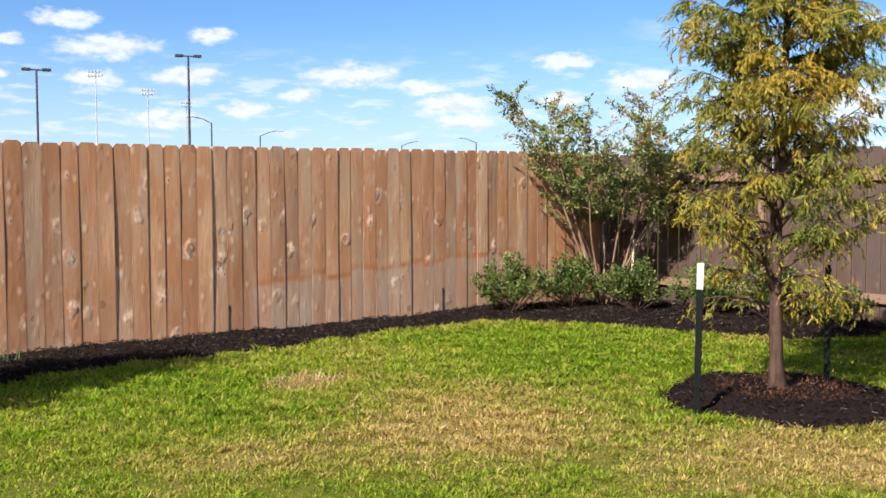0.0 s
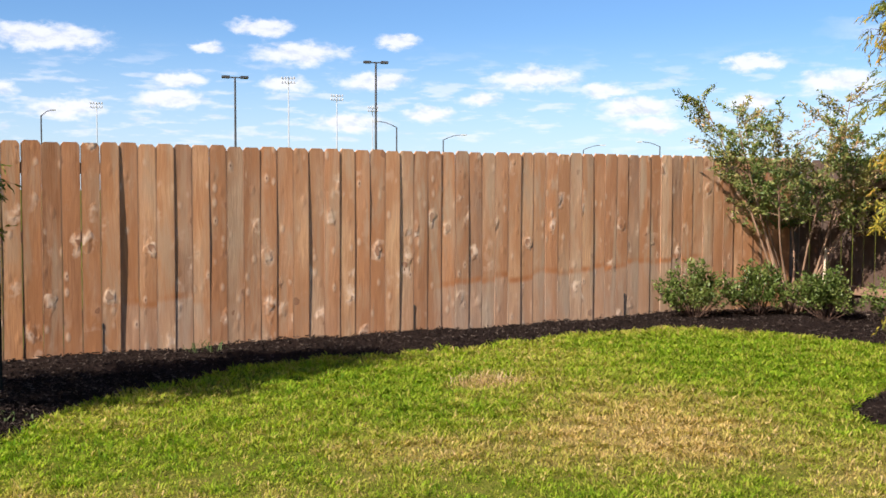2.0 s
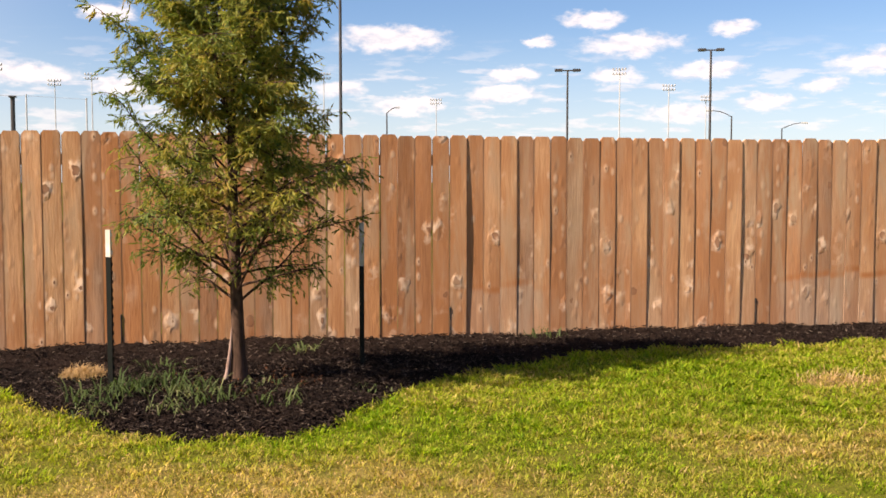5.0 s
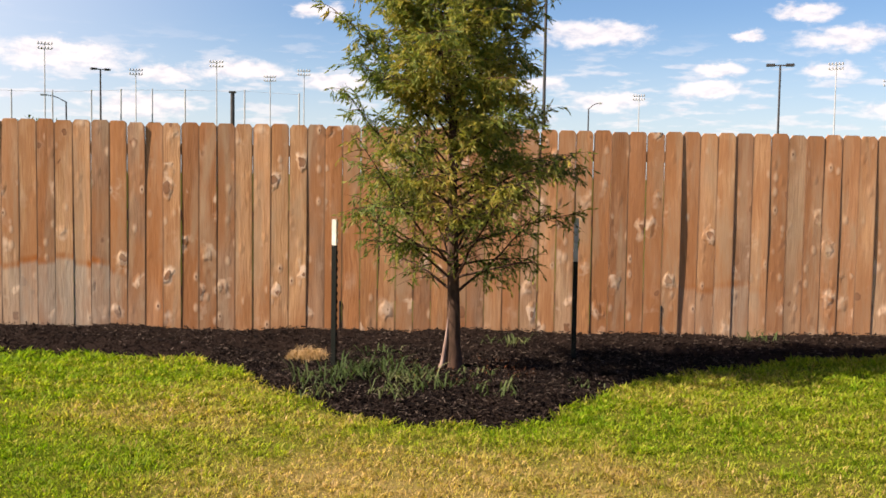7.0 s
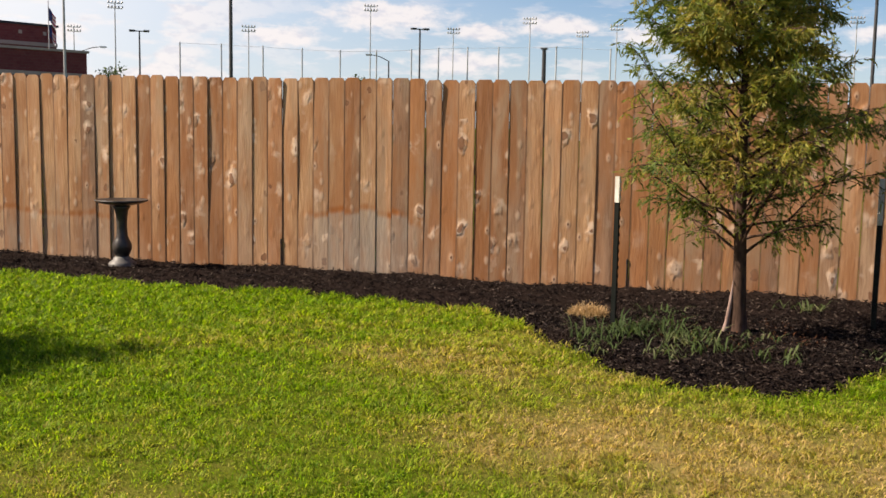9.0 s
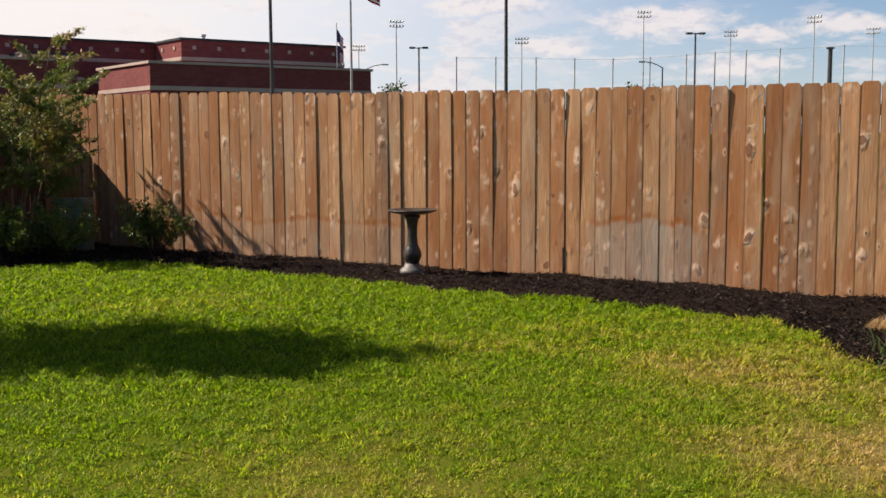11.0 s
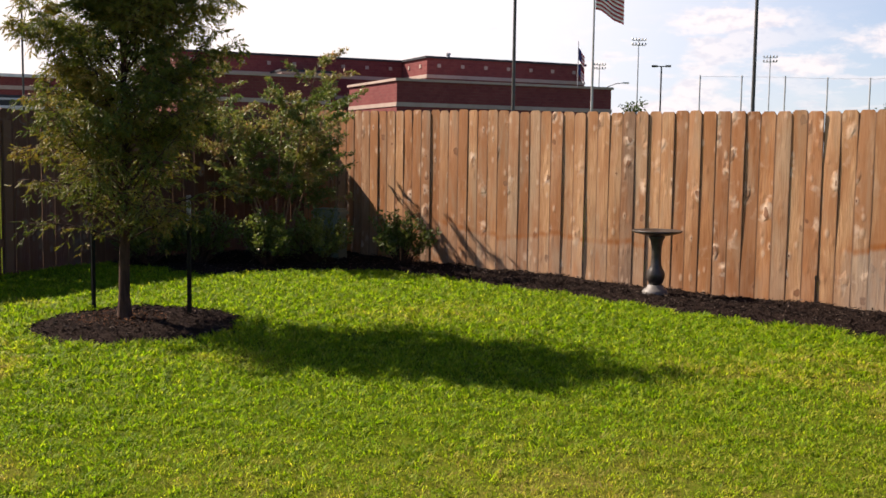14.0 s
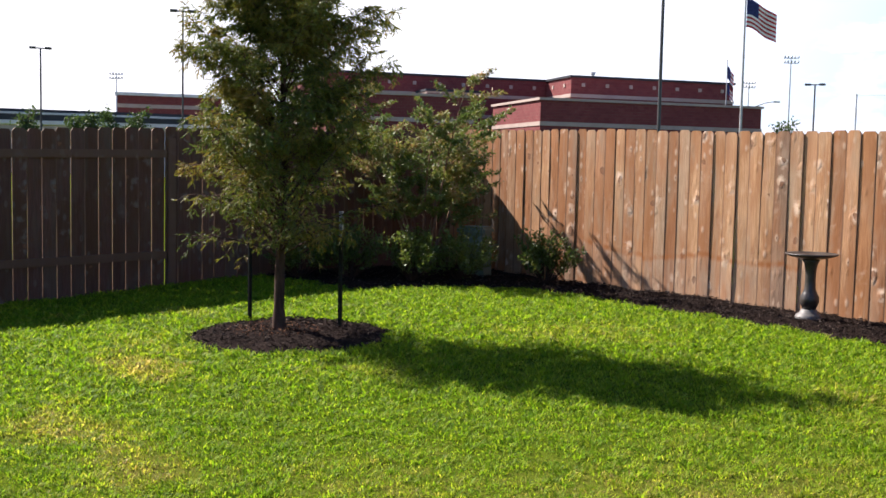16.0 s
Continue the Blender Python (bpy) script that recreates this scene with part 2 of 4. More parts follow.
        color = g.mix(g.math("MULTIPLY", rim, g.span(worn, 0.38, 0.6, 1.0, 0.3)), color, (0.33, 0.105, 0.02))
        # boards turn paler towards the right-hand corner
        color = g.mix(g.span(x, -4.5, 4.5, 0.0, 0.16), color, (0.66, 0.40, 0.26))
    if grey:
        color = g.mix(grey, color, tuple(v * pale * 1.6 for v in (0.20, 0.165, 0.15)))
    # relief: planed swells beside the knots, rough-sawn ripples, fine grain
    crest = g.math("ADD", d, g.math("MULTIPLY", g.math("SUBTRACT", g.noise(g.vec("MULTIPLY", at, (14.0, 1.0, 9.0)), 1.0, 2.0, 0.5), 0.5), 0.55))
    swell = g.math("MULTIPLY", g.math("MULTIPLY", g.span(crest, 0.42, 0.12), some), g.span(g.axes(c)[1], 0.1, 1.0, 0.0004, 0.0046))
    small = g.math("MULTIPLY", g.math("MULTIPLY", g.span(d2, 0.5, 0.05), g.math("GREATER_THAN", g.axes(c2)[0], 0.65)), 0.0022)
    ripple = g.math("MULTIPLY", g.noise(g.vec("MULTIPLY", at, (16.0, 1.0, 7.0)), 1.0, 4.0, 0.6, 0.6), 0.0026)
    relief = g.math("ADD", g.math("ADD", swell, small), g.math("ADD", ripple, g.math("MULTIPLY", grain, 0.0008)))
    g.surface(color, 0.74, bump=g.bump(relief, 1.0, 1.0), spec=0.3)
    return m


CEDAR = cedar("cedar_boards", [(0.50, 0.245, 0.105), (0.58, 0.33, 0.17), (0.34, 0.15, 0.062), (0.53, 0.35, 0.215), (0.45, 0.20, 0.08), (0.60, 0.36, 0.19), (0.31, 0.19, 0.12), (0.52, 0.26, 0.125)], True)
# right fence: weathered grey, darkened further for tree shadows painted into the tints
CEDAR_OLD_SHADED = cedar("weathered_shaded_cedar", [(0.075, 0.046, 0.037), (0.095, 0.065, 0.055), (0.064, 0.04, 0.033), (0.088, 0.058, 0.049)], False, 0.35)
# left fence: darker copy of the boards, its shade put into the colour
CEDAR_SHADED = cedar("shaded_cedar", [(0.15, 0.064, 0.042), (0.185, 0.085, 0.057), (0.125, 0.055, 0.036), (0.165, 0.073, 0.048)])
CEDAR_RAIL = cedar("cedar_rail", [(0.34, 0.2, 0.11), (0.3, 0.19, 0.12)], False, 0.2)

DRY = [(2.0, 4.9, 1.5, 0.8, 1.15), (2.06, 6.44, 0.35, 0.22, 1.2), (-1.6, 4.7, 1.9, 0.75, 0.85), (0.4, 3.6, 1.3, 0.6, 0.5),
       (-3.6, 5.8, 1.2, 0.55, 0.5), (-4.6, 6.6, 0.9, 0.35, 0.45), (-8.7, 2.8, 0.9, 0.3, 0.85), (-7.4, 1.9, 0.7, 0.35, 0.85), (-6.6, 1.9, 0.5, 0.35, 0.7), (3.2, 3.4, 1.3, 0.8, 1.1), (-5.2, 6.0, 0.8, 0.45, 0.5), (-10.9, 4.2, 0.9, 0.25, 0.5)]


def lawn_tones(g):
    """Green, yellowed and dead grass by place: the same patches for blades and soil."""
    at = g.place()
    flat = g.vec("MULTIPLY", at, (1.0, 1.0, 0.0))
    dry = g.span(g.noise(flat, 0.55, 3.0, 0.6), 0.38, 0.72, 0.05, 0.55)
    for x, y, rx, ry, much in DRY:
        off = g.vec("MULTIPLY", g.vec("SUBTRACT", flat, (x, y, 0.0)), (1 / rx, 1 / ry, 0.0))
        wob = g.math("ADD", g.vec("LENGTH", off, (0, 0, 0)), g.math("MULTIPLY", g.math("SUBTRACT", g.noise(flat, 1.9, 3.0), 0.5), 1.3))
        dry = g.math("ADD", dry, g.span(wob, 1.25, 0.2, 0.0, much * 0.55))
    dry = g.math("ADD", dry, g.span(g.axes(flat)[0], -6.5, -2.5, -0.3, 0.08))
    fine = g.math("MULTIPLY", g.math("SUBTRACT", g.noise(flat, 6.0, 5.0, 0.75), 0.5), 1.5)
    return g.math("ADD", dry, fine, True), flat


def grass_material():
    m, g = material("grass_blades")
    dry, flat = lawn_tones(g)
    luck = g.island()
    straw = g.math("MULTIPLY", g.math("GREATER_THAN", luck, 0.91), g.math("ADD", 0.08, g.math("MULTIPLY", dry, 0.6)))
    dry = g.math("ADD", g.math("ADD", dry, 0.06), straw)
    mixed = g.math("ADD", g.math("MULTIPLY", dry, 0.72), g.math("MULTIPLY", g.math("SUBTRACT", luck, 0.40), 0.42), True)
    color = g.ramp(mixed, [(0.0, (0.108, 0.20, 0.009)), (0.25, (0.215, 0.275, 0.018)), (0.5, (0.295, 0.275, 0.058)), (0.78, (0.39, 0.28, 0.105)), (1.0, (0.47, 0.34, 0.18))])
    shade = g.span(g.math("FRACT", g.math("MULTIPLY", luck, 17.3)), 0.0, 1.0, 0.56, 1.56, False)
    color = g.mix(1.0, color, g.join(shade, shade, shade), "MULTIPLY")
    lit = g.mix(1.0, color, (1.5, 1.62, 0.72), "MULTIPLY")
    g.leafy(color, lit, 0.5, 0.55, 0.1)
    return m


def soil_material():
    m, g = material("lawn_soil")
    dry, flat = lawn_tones(g)
    fine = g.noise(g.place(), 60.0, 4.0, 0.7)
    color = g.ramp(dry, [(0.0, (0.07, 0.105, 0.008)), (0.5, (0.125, 0.115, 0.026)), (1.0, (0.25, 0.18, 0.072))])
    color = g.mix(g.span(fine, 0.35, 0.65, 0.0, 0.5), color, (0.09, 0.10, 0.012))
    g.surface(color, 0.95, bump=g.bump(fine, 0.6, 0.02), spec=0.0)
    return m


def plain(name, color, other=None, scale=8.0, rough=0.7, metal=0.0, bump=0.15, spec=0.4):
    m, g = material(name)
    other = other or tuple(c * 0.72 for c in color)
    at = g.own()
    n1, n2 = g.noise(at, scale, 4.0, 0.6), g.noise(at, scale * 7.0, 3.0, 0.6)
    c = g.mix(g.span(n1, 0.35, 0.68), color, other)
    c = g.mix(g.span(n2, 0.5, 0.75, 0.0, 0.3), c, tuple(v * 0.55 for v in color))
    g.surface(c, g.span(n1, 0.3, 0.7, rough - 0.08, min(1.0, rough + 0.08)), metal, g.bump(n2, bump, 0.004), spec)
    return m


def mulch_material(name, chips):
    m, g = material(name)
    at = g.place()
    n1, n2 = g.noise(at, 2.2, 3.0), g.noise(at, 55.0, 4.0, 0.7)
    luck = g.island() if chips else n2
    c = g.ramp(luck, [(0.0, (0.009, 0.006, 0.0055)), (0.55, (0.024, 0.016, 0.0135)), (0.84, (0.05, 0.034, 0.028)), (0.93, (0.11, 0.08, 0.066)), (1.0, (0.20, 0.16, 0.13) if chips else (0.026, 0.018, 0.015))])
    c = g.mix(g.span(n1, 0.5, 0.75, 0.0, 0.4), c, (0.05, 0.031, 0.024) if chips else (0.022, 0.014, 0.011))
    g.surface(c, 0.9, bump=g.bump(n2, 1.0, 0.04), spec=0.12 if chips else 0.03)
    return m


def foliage(name, stops, share=0.3, rough=0.55, gloss=0.25):
    m, g = material(name)
    luck = g.math("ADD", g.math("MULTIPLY", g.island(), 0.45), g.math("MULTIPLY", g.span(g.noise(g.place(), 1.9, 3.0), 0.32, 0.68), 0.55))
    c = g.ramp(luck, stops)
    g.leafy(c, g.mix(1.0, c, (1.2, 1.25, 0.8), "MULTIPLY"), share, rough, gloss)
    return m


def bark_material(name, a, b):
    m, g = material(name)
    at = g.own()
    n1 = g.noise(g.vec("MULTIPLY", at, (40.0, 40.0, 5.0)), 1.0, 5.0, 0.65, 0.8)
    n2 = g.noise(at, 6.0, 3.0)
    c = g.mix(g.span(n1, 0.3, 0.7), a, b)
    c = g.mix(g.span(n2, 0.45, 0.7, 0.0, 0.5), c, tuple(v * 1.5 for v in b))
    g.surface(c, 0.9, bump=g.bump(n1, 0.7, 0.012), spec=0.15)
    return m


def brick_material():
    m, g = material("red_brick")
    own = g.own()
    x, y, z = g.axes(own)
    along = g.join(g.math("ADD", x, y), z, 0.0)
    n = g.make("ShaderNodeTexBrick")
    g.put(n.inputs["Vector"], along)
    for key, v in (("Color1", (0.15, 0.034, 0.036)), ("Color2", (0.19, 0.048, 0.048)), ("Mortar", (0.17, 0.09, 0.08))):
        g.put(n.inputs[key], v)
    for key, v in (("Scale", 1.0), ("Mortar Size", 0.006), ("Brick Width", 0.4), ("Row Height", 0.2)):
        g.put(n.inputs[key], v)
    c = g.mix(g.span(g.noise(own, 0.5, 3.0), 0.4, 0.7, 0.0, 0.35), n.outputs[0], (0.12, 0.028, 0.031))
    g.surface(c, 0.85, spec=0.2)
    return m


GRASS, SOIL = grass_material(), soil_material()
MULCH, CHIPS = mulch_material("mulch_bed", False), mulch_material("mulch_chips", True)
BARK = bark_material("cypress_bark", (0.032, 0.019, 0.013), (0.085, 0.05, 0.037))
BARK_SCAR = bark_material("peeled_bark", (0.17, 0.11, 0.09), (0.30, 0.215, 0.19))
BARK_PALE = bark_material("crape_bark", (0.15, 0.085, 0.055), (0.26, 0.17, 0.115))
NEEDLES_GREEN = foliage("cypress_green", [(0.0, (0.04, 0.07, 0.014)), (0.35, (0.10, 0.13, 0.022)), (0.7, (0.19, 0.165, 0.03)), (1.0, (0.28, 0.17, 0.04))], 0.3)
NEEDLES_OLIVE = foliage("cypress_olive", [(0.0, (0.05, 0.095, 0.025)), (0.36, (0.13, 0.175, 0.036)), (0.6, (0.25, 0.25, 0.045)), (0.82, (0.36, 0.28, 0.055)), (1.0, (0.34, 0.20, 0.065))], 0.42)
NEEDLES_GOLD = foliage("cypress_gold", [(0.0, (0.07, 0.11, 0.02)), (0.35, (0.16, 0.17, 0.025)), (0.7, (0.33, 0.255, 0.03)), (0.9, (0.38, 0.235, 0.03)), (1.0, (0.28, 0.12, 0.03))])
LEAVES_CRAPE = foliage("crape_leaves", [(0.0, (0.06, 0.10, 0.025)), (0.42, (0.135, 0.18, 0.045)), (0.72, (0.25, 0.225, 0.07)), (1.0, (0.38, 0.20, 0.12))], 0.25, 0.5, 0.3)
LEAVES_BUSH = foliage("shrub_leaves", [(0.0, (0.045, 0.075, 0.016)), (0.5, (0.10, 0.14, 0.03)), (1.0, (0.22, 0.235, 0.07))], 0.32, 0.42, 0.32)
LEAVES_WEED = foliage("strap_leaves", [(0.0, (0.035, 0.062, 0.02)), (0.6, (0.075, 0.108, 0.038)), (1.0, (0.22, 0.22, 0.12))], 0.3, 0.55, 0.15)
STRAW = foliage("dead_straw", [(0.0, (0.30, 0.19, 0.09)), (0.6, (0.45, 0.30, 0.15)), (1.0, (0.52, 0.42, 0.26))], 0.25)
LITTER = foliage("fallen_needles", [(0.0, (0.07, 0.028, 0.014)), (0.6, (0.15, 0.06, 0.028)), (1.0, (0.26, 0.13, 0.06))], 0.1, 0.8, 0.1)
LEAVES_FAR = foliage("far_leaves", [(0.0, (0.03, 0.055, 0.018)), (1.0, (0.08, 0.12, 0.04))])
POST_GREEN = plain("green_steel", (0.006, 0.009, 0.007), (0.011, 0.012, 0.011), 9.0, 0.7, 0.0, 0.15, 0.2)
POST_WHITE = plain("white_steel_paint", (0.74, 0.73, 0.68), (0.6, 0.58, 0.52), 14.0, 0.5)
POST_GREY = plain("grey_steel_paint", (0.42, 0.43, 0.42), (0.33, 0.33, 0.32), 14.0, 0.5)
BLACK = plain("black_plastic", (0.012, 0.012, 0.012), (0.03, 0.028, 0.026), 30.0, 0.5)
BRONZE = plain("aged_bronze_resin", (0.02, 0.018, 0.018), (0.06, 0.05, 0.044), 12.0, 0.38, 0.0, 0.3, 0.5)
BASIN_IN = plain("dusty_basin", (0.16, 0.155, 0.15), (0.09, 0.085, 0.08), 9.0, 0.6)
GALV = plain("galvanised_steel", (0.48, 0.50, 0.52), (0.38, 0.40, 0.42), 2.0, 0.45, 0.3)
DARK_STEEL = plain("dark_bronze_steel", (0.035, 0.035, 0.04), (0.05, 0.048, 0.05), 2.0, 0.5)
LAMP_WHITE = plain("lamp_housing", (0.38, 0.38, 0.4), (0.3, 0.3, 0.32), 4.0, 0.4)
BRICK = brick_material()
STONE = plain("cast_stone", (0.40, 0.31, 0.27), (0.34, 0.26, 0.23), 0.8, 0.85)
ROOF = plain("dark_metal_roof", (0.04, 0.042, 0.05), (0.055, 0.058, 0.066), 0.3, 0.9, 0.0, 0.1, 0.05)
PALE_METAL = plain("pale_metal", (0.62, 0.63, 0.64), (0.5, 0.5, 0.52), 0.6, 0.5)
STUCCO = plain("house_stucco", (0.5, 0.42, 0.34), (0.42, 0.35, 0.29), 1.5, 0.9)
BOX_GREEN = plain("utility_green", (0.10, 0.15, 0.115), (0.13, 0.18, 0.14), 6.0, 0.55)
FLAG_RED = plain("flag_red", (0.42, 0.02, 0.035), None, 5.0, 0.8)
FLAG_WHITE = plain("flag_white", (0.75, 0.74, 0.74), (0.68, 0.67, 0.68), 5.0, 0.8)
FLAG_BLUE = plain("flag_blue", (0.02, 0.03, 0.13), None, 5.0, 0.8)
STAKE_WOOD = plain("pale_stake_wood", (0.5, 0.4, 0.3), (0.4, 0.31, 0.22), 12.0, 0.8)


# ---- ground shape ----
FENCE_Y, LEFT_X, RIGHT_X = 9.06, -13.0, 7.85
EDGE_X = (-13.5, -11.2, -11.05, -10.85, -10.35, -9.0, -6.9, -5.2, -4.1, -3.62, -3.2, -2.82, -2.5, -2.2, -1.85, -1.5, -1.2, -0.92, -0.5, 0.1, 0.7, 1.5, 2.6, 4.2, 5.1, 5.45, 5.75, 6.1, 6.5, 8.5)
EDGE_Y = (6.1, 6.2, 6.6, 7.4, 7.9, 7.93, 7.78, 7.69, 7.63, 7.52, 7.03, 6.4, 5.98, 5.76, 5.68, 5.76, 6.02, 6.4, 7.0, 7.4, 7.75, 7.86, 7.9, 8.1, 8.13, 7.9, 7.1, 6.2, 5.4, 5.0)
RINGS = [(-9.25, 4.28, 0.86, 0.78), (4.36, 4.22, 0.82, 0.78)]


def ground_z(x, y):
    return -0.03 * np.clip(6.2 - np.asarray(y, float), 0.0, 6.2) - 0.02 * np.clip(-9.6 - np.asarray(x, float), 0.0, 3.4) * np.clip((5.6 - np.asarray(y, float)) / 2.0, 0.0, 1.0)


def into_bed(x, y):
    """Metres past the edge of the planting bed, negative on the lawn."""
    wave = 0.05 * np.sin(2.3 * x + 1.0) * np.sin(5.1 * x) + 0.025 * np.sin(17.0 * x + 3.0 * y)
    best = (y - np.interp(x, EDGE_X, EDGE_Y)) * 0.75 + wave
    for cx, cy, rx, ry in RINGS:
        a = np.arctan2(y - cy, x - cx)
        r = np.hypot((x - cx) / rx, (y - cy) / ry) + 0.03 * np.sin(5 * a + cx) + 0.02 * np.sin(11 * a)
        best = np.maximum(best, (1.0 - r) * 0.8)
    return best


def mulch_z(x, y):
    """Top of the mulch."""
    d = into_bed(x, y)
    lift = 0.035 * np.clip(d / 0.2, -1.0, 1.0)
    for cx, cy, rx, ry in RINGS:
        r = np.hypot((x - cx) / rx, (y - cy) / ry)
        lift = lift + 0.05 * np.clip(1.0 - r, 0.0, 1.0)
    r = np.hypot((x + 1.85) / 1.0, (y - 6.7) / 0.9)
    lift = lift + 0.02 * np.clip(1.0 - r, 0.0, 1.0)
    lift = lift - 0.03 * np.clip((y - 7.9) / 0.8, 0.0, 1.0)
    for k, amp in ((1.7, 0.012), (4.3, 0.01), (9.1, 0.007)):
        lift = lift + amp * np.sin(k * x + 2.0 * np.sin(k * 0.7 * y)) * np.cos(k * 1.1 * y + 1.3)
    return ground_z(x, y) + lift


# ---- mesh helpers ----
def mesh_of(name, verts, tris, mat):
    """A mesh from arrays: verts n x 3, faces m x k."""
    verts, tris = np.asarray(verts, np.float32), np.asarray(tris, np.int32)
    me = bpy.data.meshes.new(name)
    me.vertices.add(len(verts))
    me.vertices.foreach_set("co", verts.ravel())
    k = tris.shape[1]
    me.loops.add(tris.size)
    me.loops.foreach_set("vertex_index", tris.ravel())
    me.polygons.add(len(tris))
    me.polygons.foreach_set("loop_start", np.arange(0, tris.size, k, dtype=np.int32))
    me.update(calc_edges=True)
    me.materials.append(mat)
    return me


def thing(name, label, category, at=(0, 0, 0), group="", kind="", turn=0.0):
    ob = new(name)
    ob.empty_display_size = 0.1
    ob.matrix_world = pose(*at, 0, 0, turn)
    return tagged(ob, label, category, group, kind)


def child(ob, parent, label=""):
    ob.parent = parent
    if label:
        tagged(ob, label)
    return ob


def part(name, bm, mat, parent, label="", smooth=False):
    me = bpy.data.meshes.new(name)
    bmesh.ops.recalc_face_normals(bm, faces=bm.faces)
    bm.to_mesh(me)
    bm.free()
    me.materials.append(mat)
    if smooth:
        me.polygons.foreach_set("use_smooth", [True] * len(me.polygons))
    return child(new(name, me), parent, label)


def box(x0, x1, y0, y1, z0, z1, bevel=0.0, bm=None):
    own = bm is None
    bm = bm or bmesh.new()
    res = bmesh.ops.create_cube(bm, size=1.0, matrix=Matrix.LocRotScale(((x0 + x1) / 2, (y0 + y1) / 2, (z0 + z1) / 2), None, (x1 - x0, y1 - y0, z1 - z0)))
    if bevel:
        edges = list({e for v in res["verts"] for e in v.link_edges})
        bmesh.ops.bevel(bm, geom=edges, offset=bevel, segments=2, affect="EDGES")
    return bm


def lathe(profile, sides=24, bm=None, at=(0, 0, 0)):
    bm = bm or bmesh.new()
    rings = []
    for r, z in profile:
        rings.append([bm.verts.new((at[0] + r * math.cos(2 * math.pi * i / sides), at[1] + r * math.sin(2 * math.pi * i / sides), at[2] + z)) for i in range(sides)])
    for a, b in zip(rings, rings[1:]):
        for i in range(sides):
            bm.faces.new((a[i], a[(i + 1) % sides], b[(i + 1) % sides], b[i]))
    bm.faces.new(rings[0][::-1])
    bm.faces.new(rings[-1])
    return bm


def tubes(paths, sides=6):
    """Vertices and quads of many tapered tubes: each a list of (point, radius)."""
    verts, quads = [], []
    for path in paths:
        pts = [Vector(p) for p, _ in path]
        for i, (p, r) in enumerate(path):
            way = (pts[min(i + 1, len(pts) - 1)] - pts[max(i - 1, 0)]).normalized()
            side = way.cross(Vector((0.31, 0.77, 0.55))).normalized()
            up = way.cross(side)
            start = len(verts)
            for k in range(sides):
                a = 2 * math.pi * k / sides
                verts.append(Vector(p) + r * (math.cos(a) * side + math.sin(a) * up))
            if i:
                for k in range(sides):
                    j = (k + 1) % sides
                    quads.append((start - sides + k, start - sides + j, start + j, start + k))
    return verts, quads


def leaves_mesh(name, base, way, side, length, width, fold, mat):
    """Folded four-cornered leaves: two triangles each, from arrays."""
    base, way, side = (np.asarray(a, float) for a in (base, way, side))
    length, width = np.asarray(length)[:, None], np.asarray(width)[:, None]
    up = np.cross(side, way)
    tip = base + way * length
    mid = base + way * length * 0.45 + up * width * fold
    verts = np.stack([base, mid + side * width / 2, tip, mid - side * width / 2], 1).reshape(-1, 3)
    i = np.arange(len(base))[:, None] * 4
    tris = np.concatenate([i + [0, 1, 2], i + [0, 2, 3]], 1).reshape(-1, 3)
    return mesh_of(name, verts, tris, mat)


def unit(v):
    return v / np.maximum(np.linalg.norm(v, axis=-1, keepdims=True), 1e-9)


# ---- ground, one sheet out to the horizon ----
def build_ground():
    far = [30.0, 45.0, 80.0, 160.0, 400.0, 1000.0, 2400.0]
    xs = np.array([-f for f in far[::-1]] + list(np.arange(-17.0, 13.01, 0.3)) + far)
    ys = np.array([-f for f in far[::-1]] + list(np.arange(-9.0, 12.01, 0.3)) + far)
    gx, gy = np.meshgrid(xs, ys)
    gz = ground_z(gx, gy)
    inside = np.clip(into_bed(gx, gy) / 0.3, 0, 1)
    gz = gz - 0.05 * inside * (gx > LEFT_X) * (gx < RIGHT_X) * (gy < FENCE_Y)
    n = len(xs)
    idx = np.arange(len(ys) * n).reshape(len(ys), n)
    quads = np.stack([idx[:-1, :-1], idx[:-1, 1:], idx[1:, 1:], idx[1:, :-1]], -1).reshape(-1, 4)
    me = mesh_of("ground", np.stack([gx, gy, gz], -1).reshape(-1, 3), quads, SOIL)
    me.polygons.foreach_set("use_smooth", [True] * len(me.polygons))
    tagged(new("ground", me), "sloping lawn ground with green and yellowed patches", "ground", kind="structure")


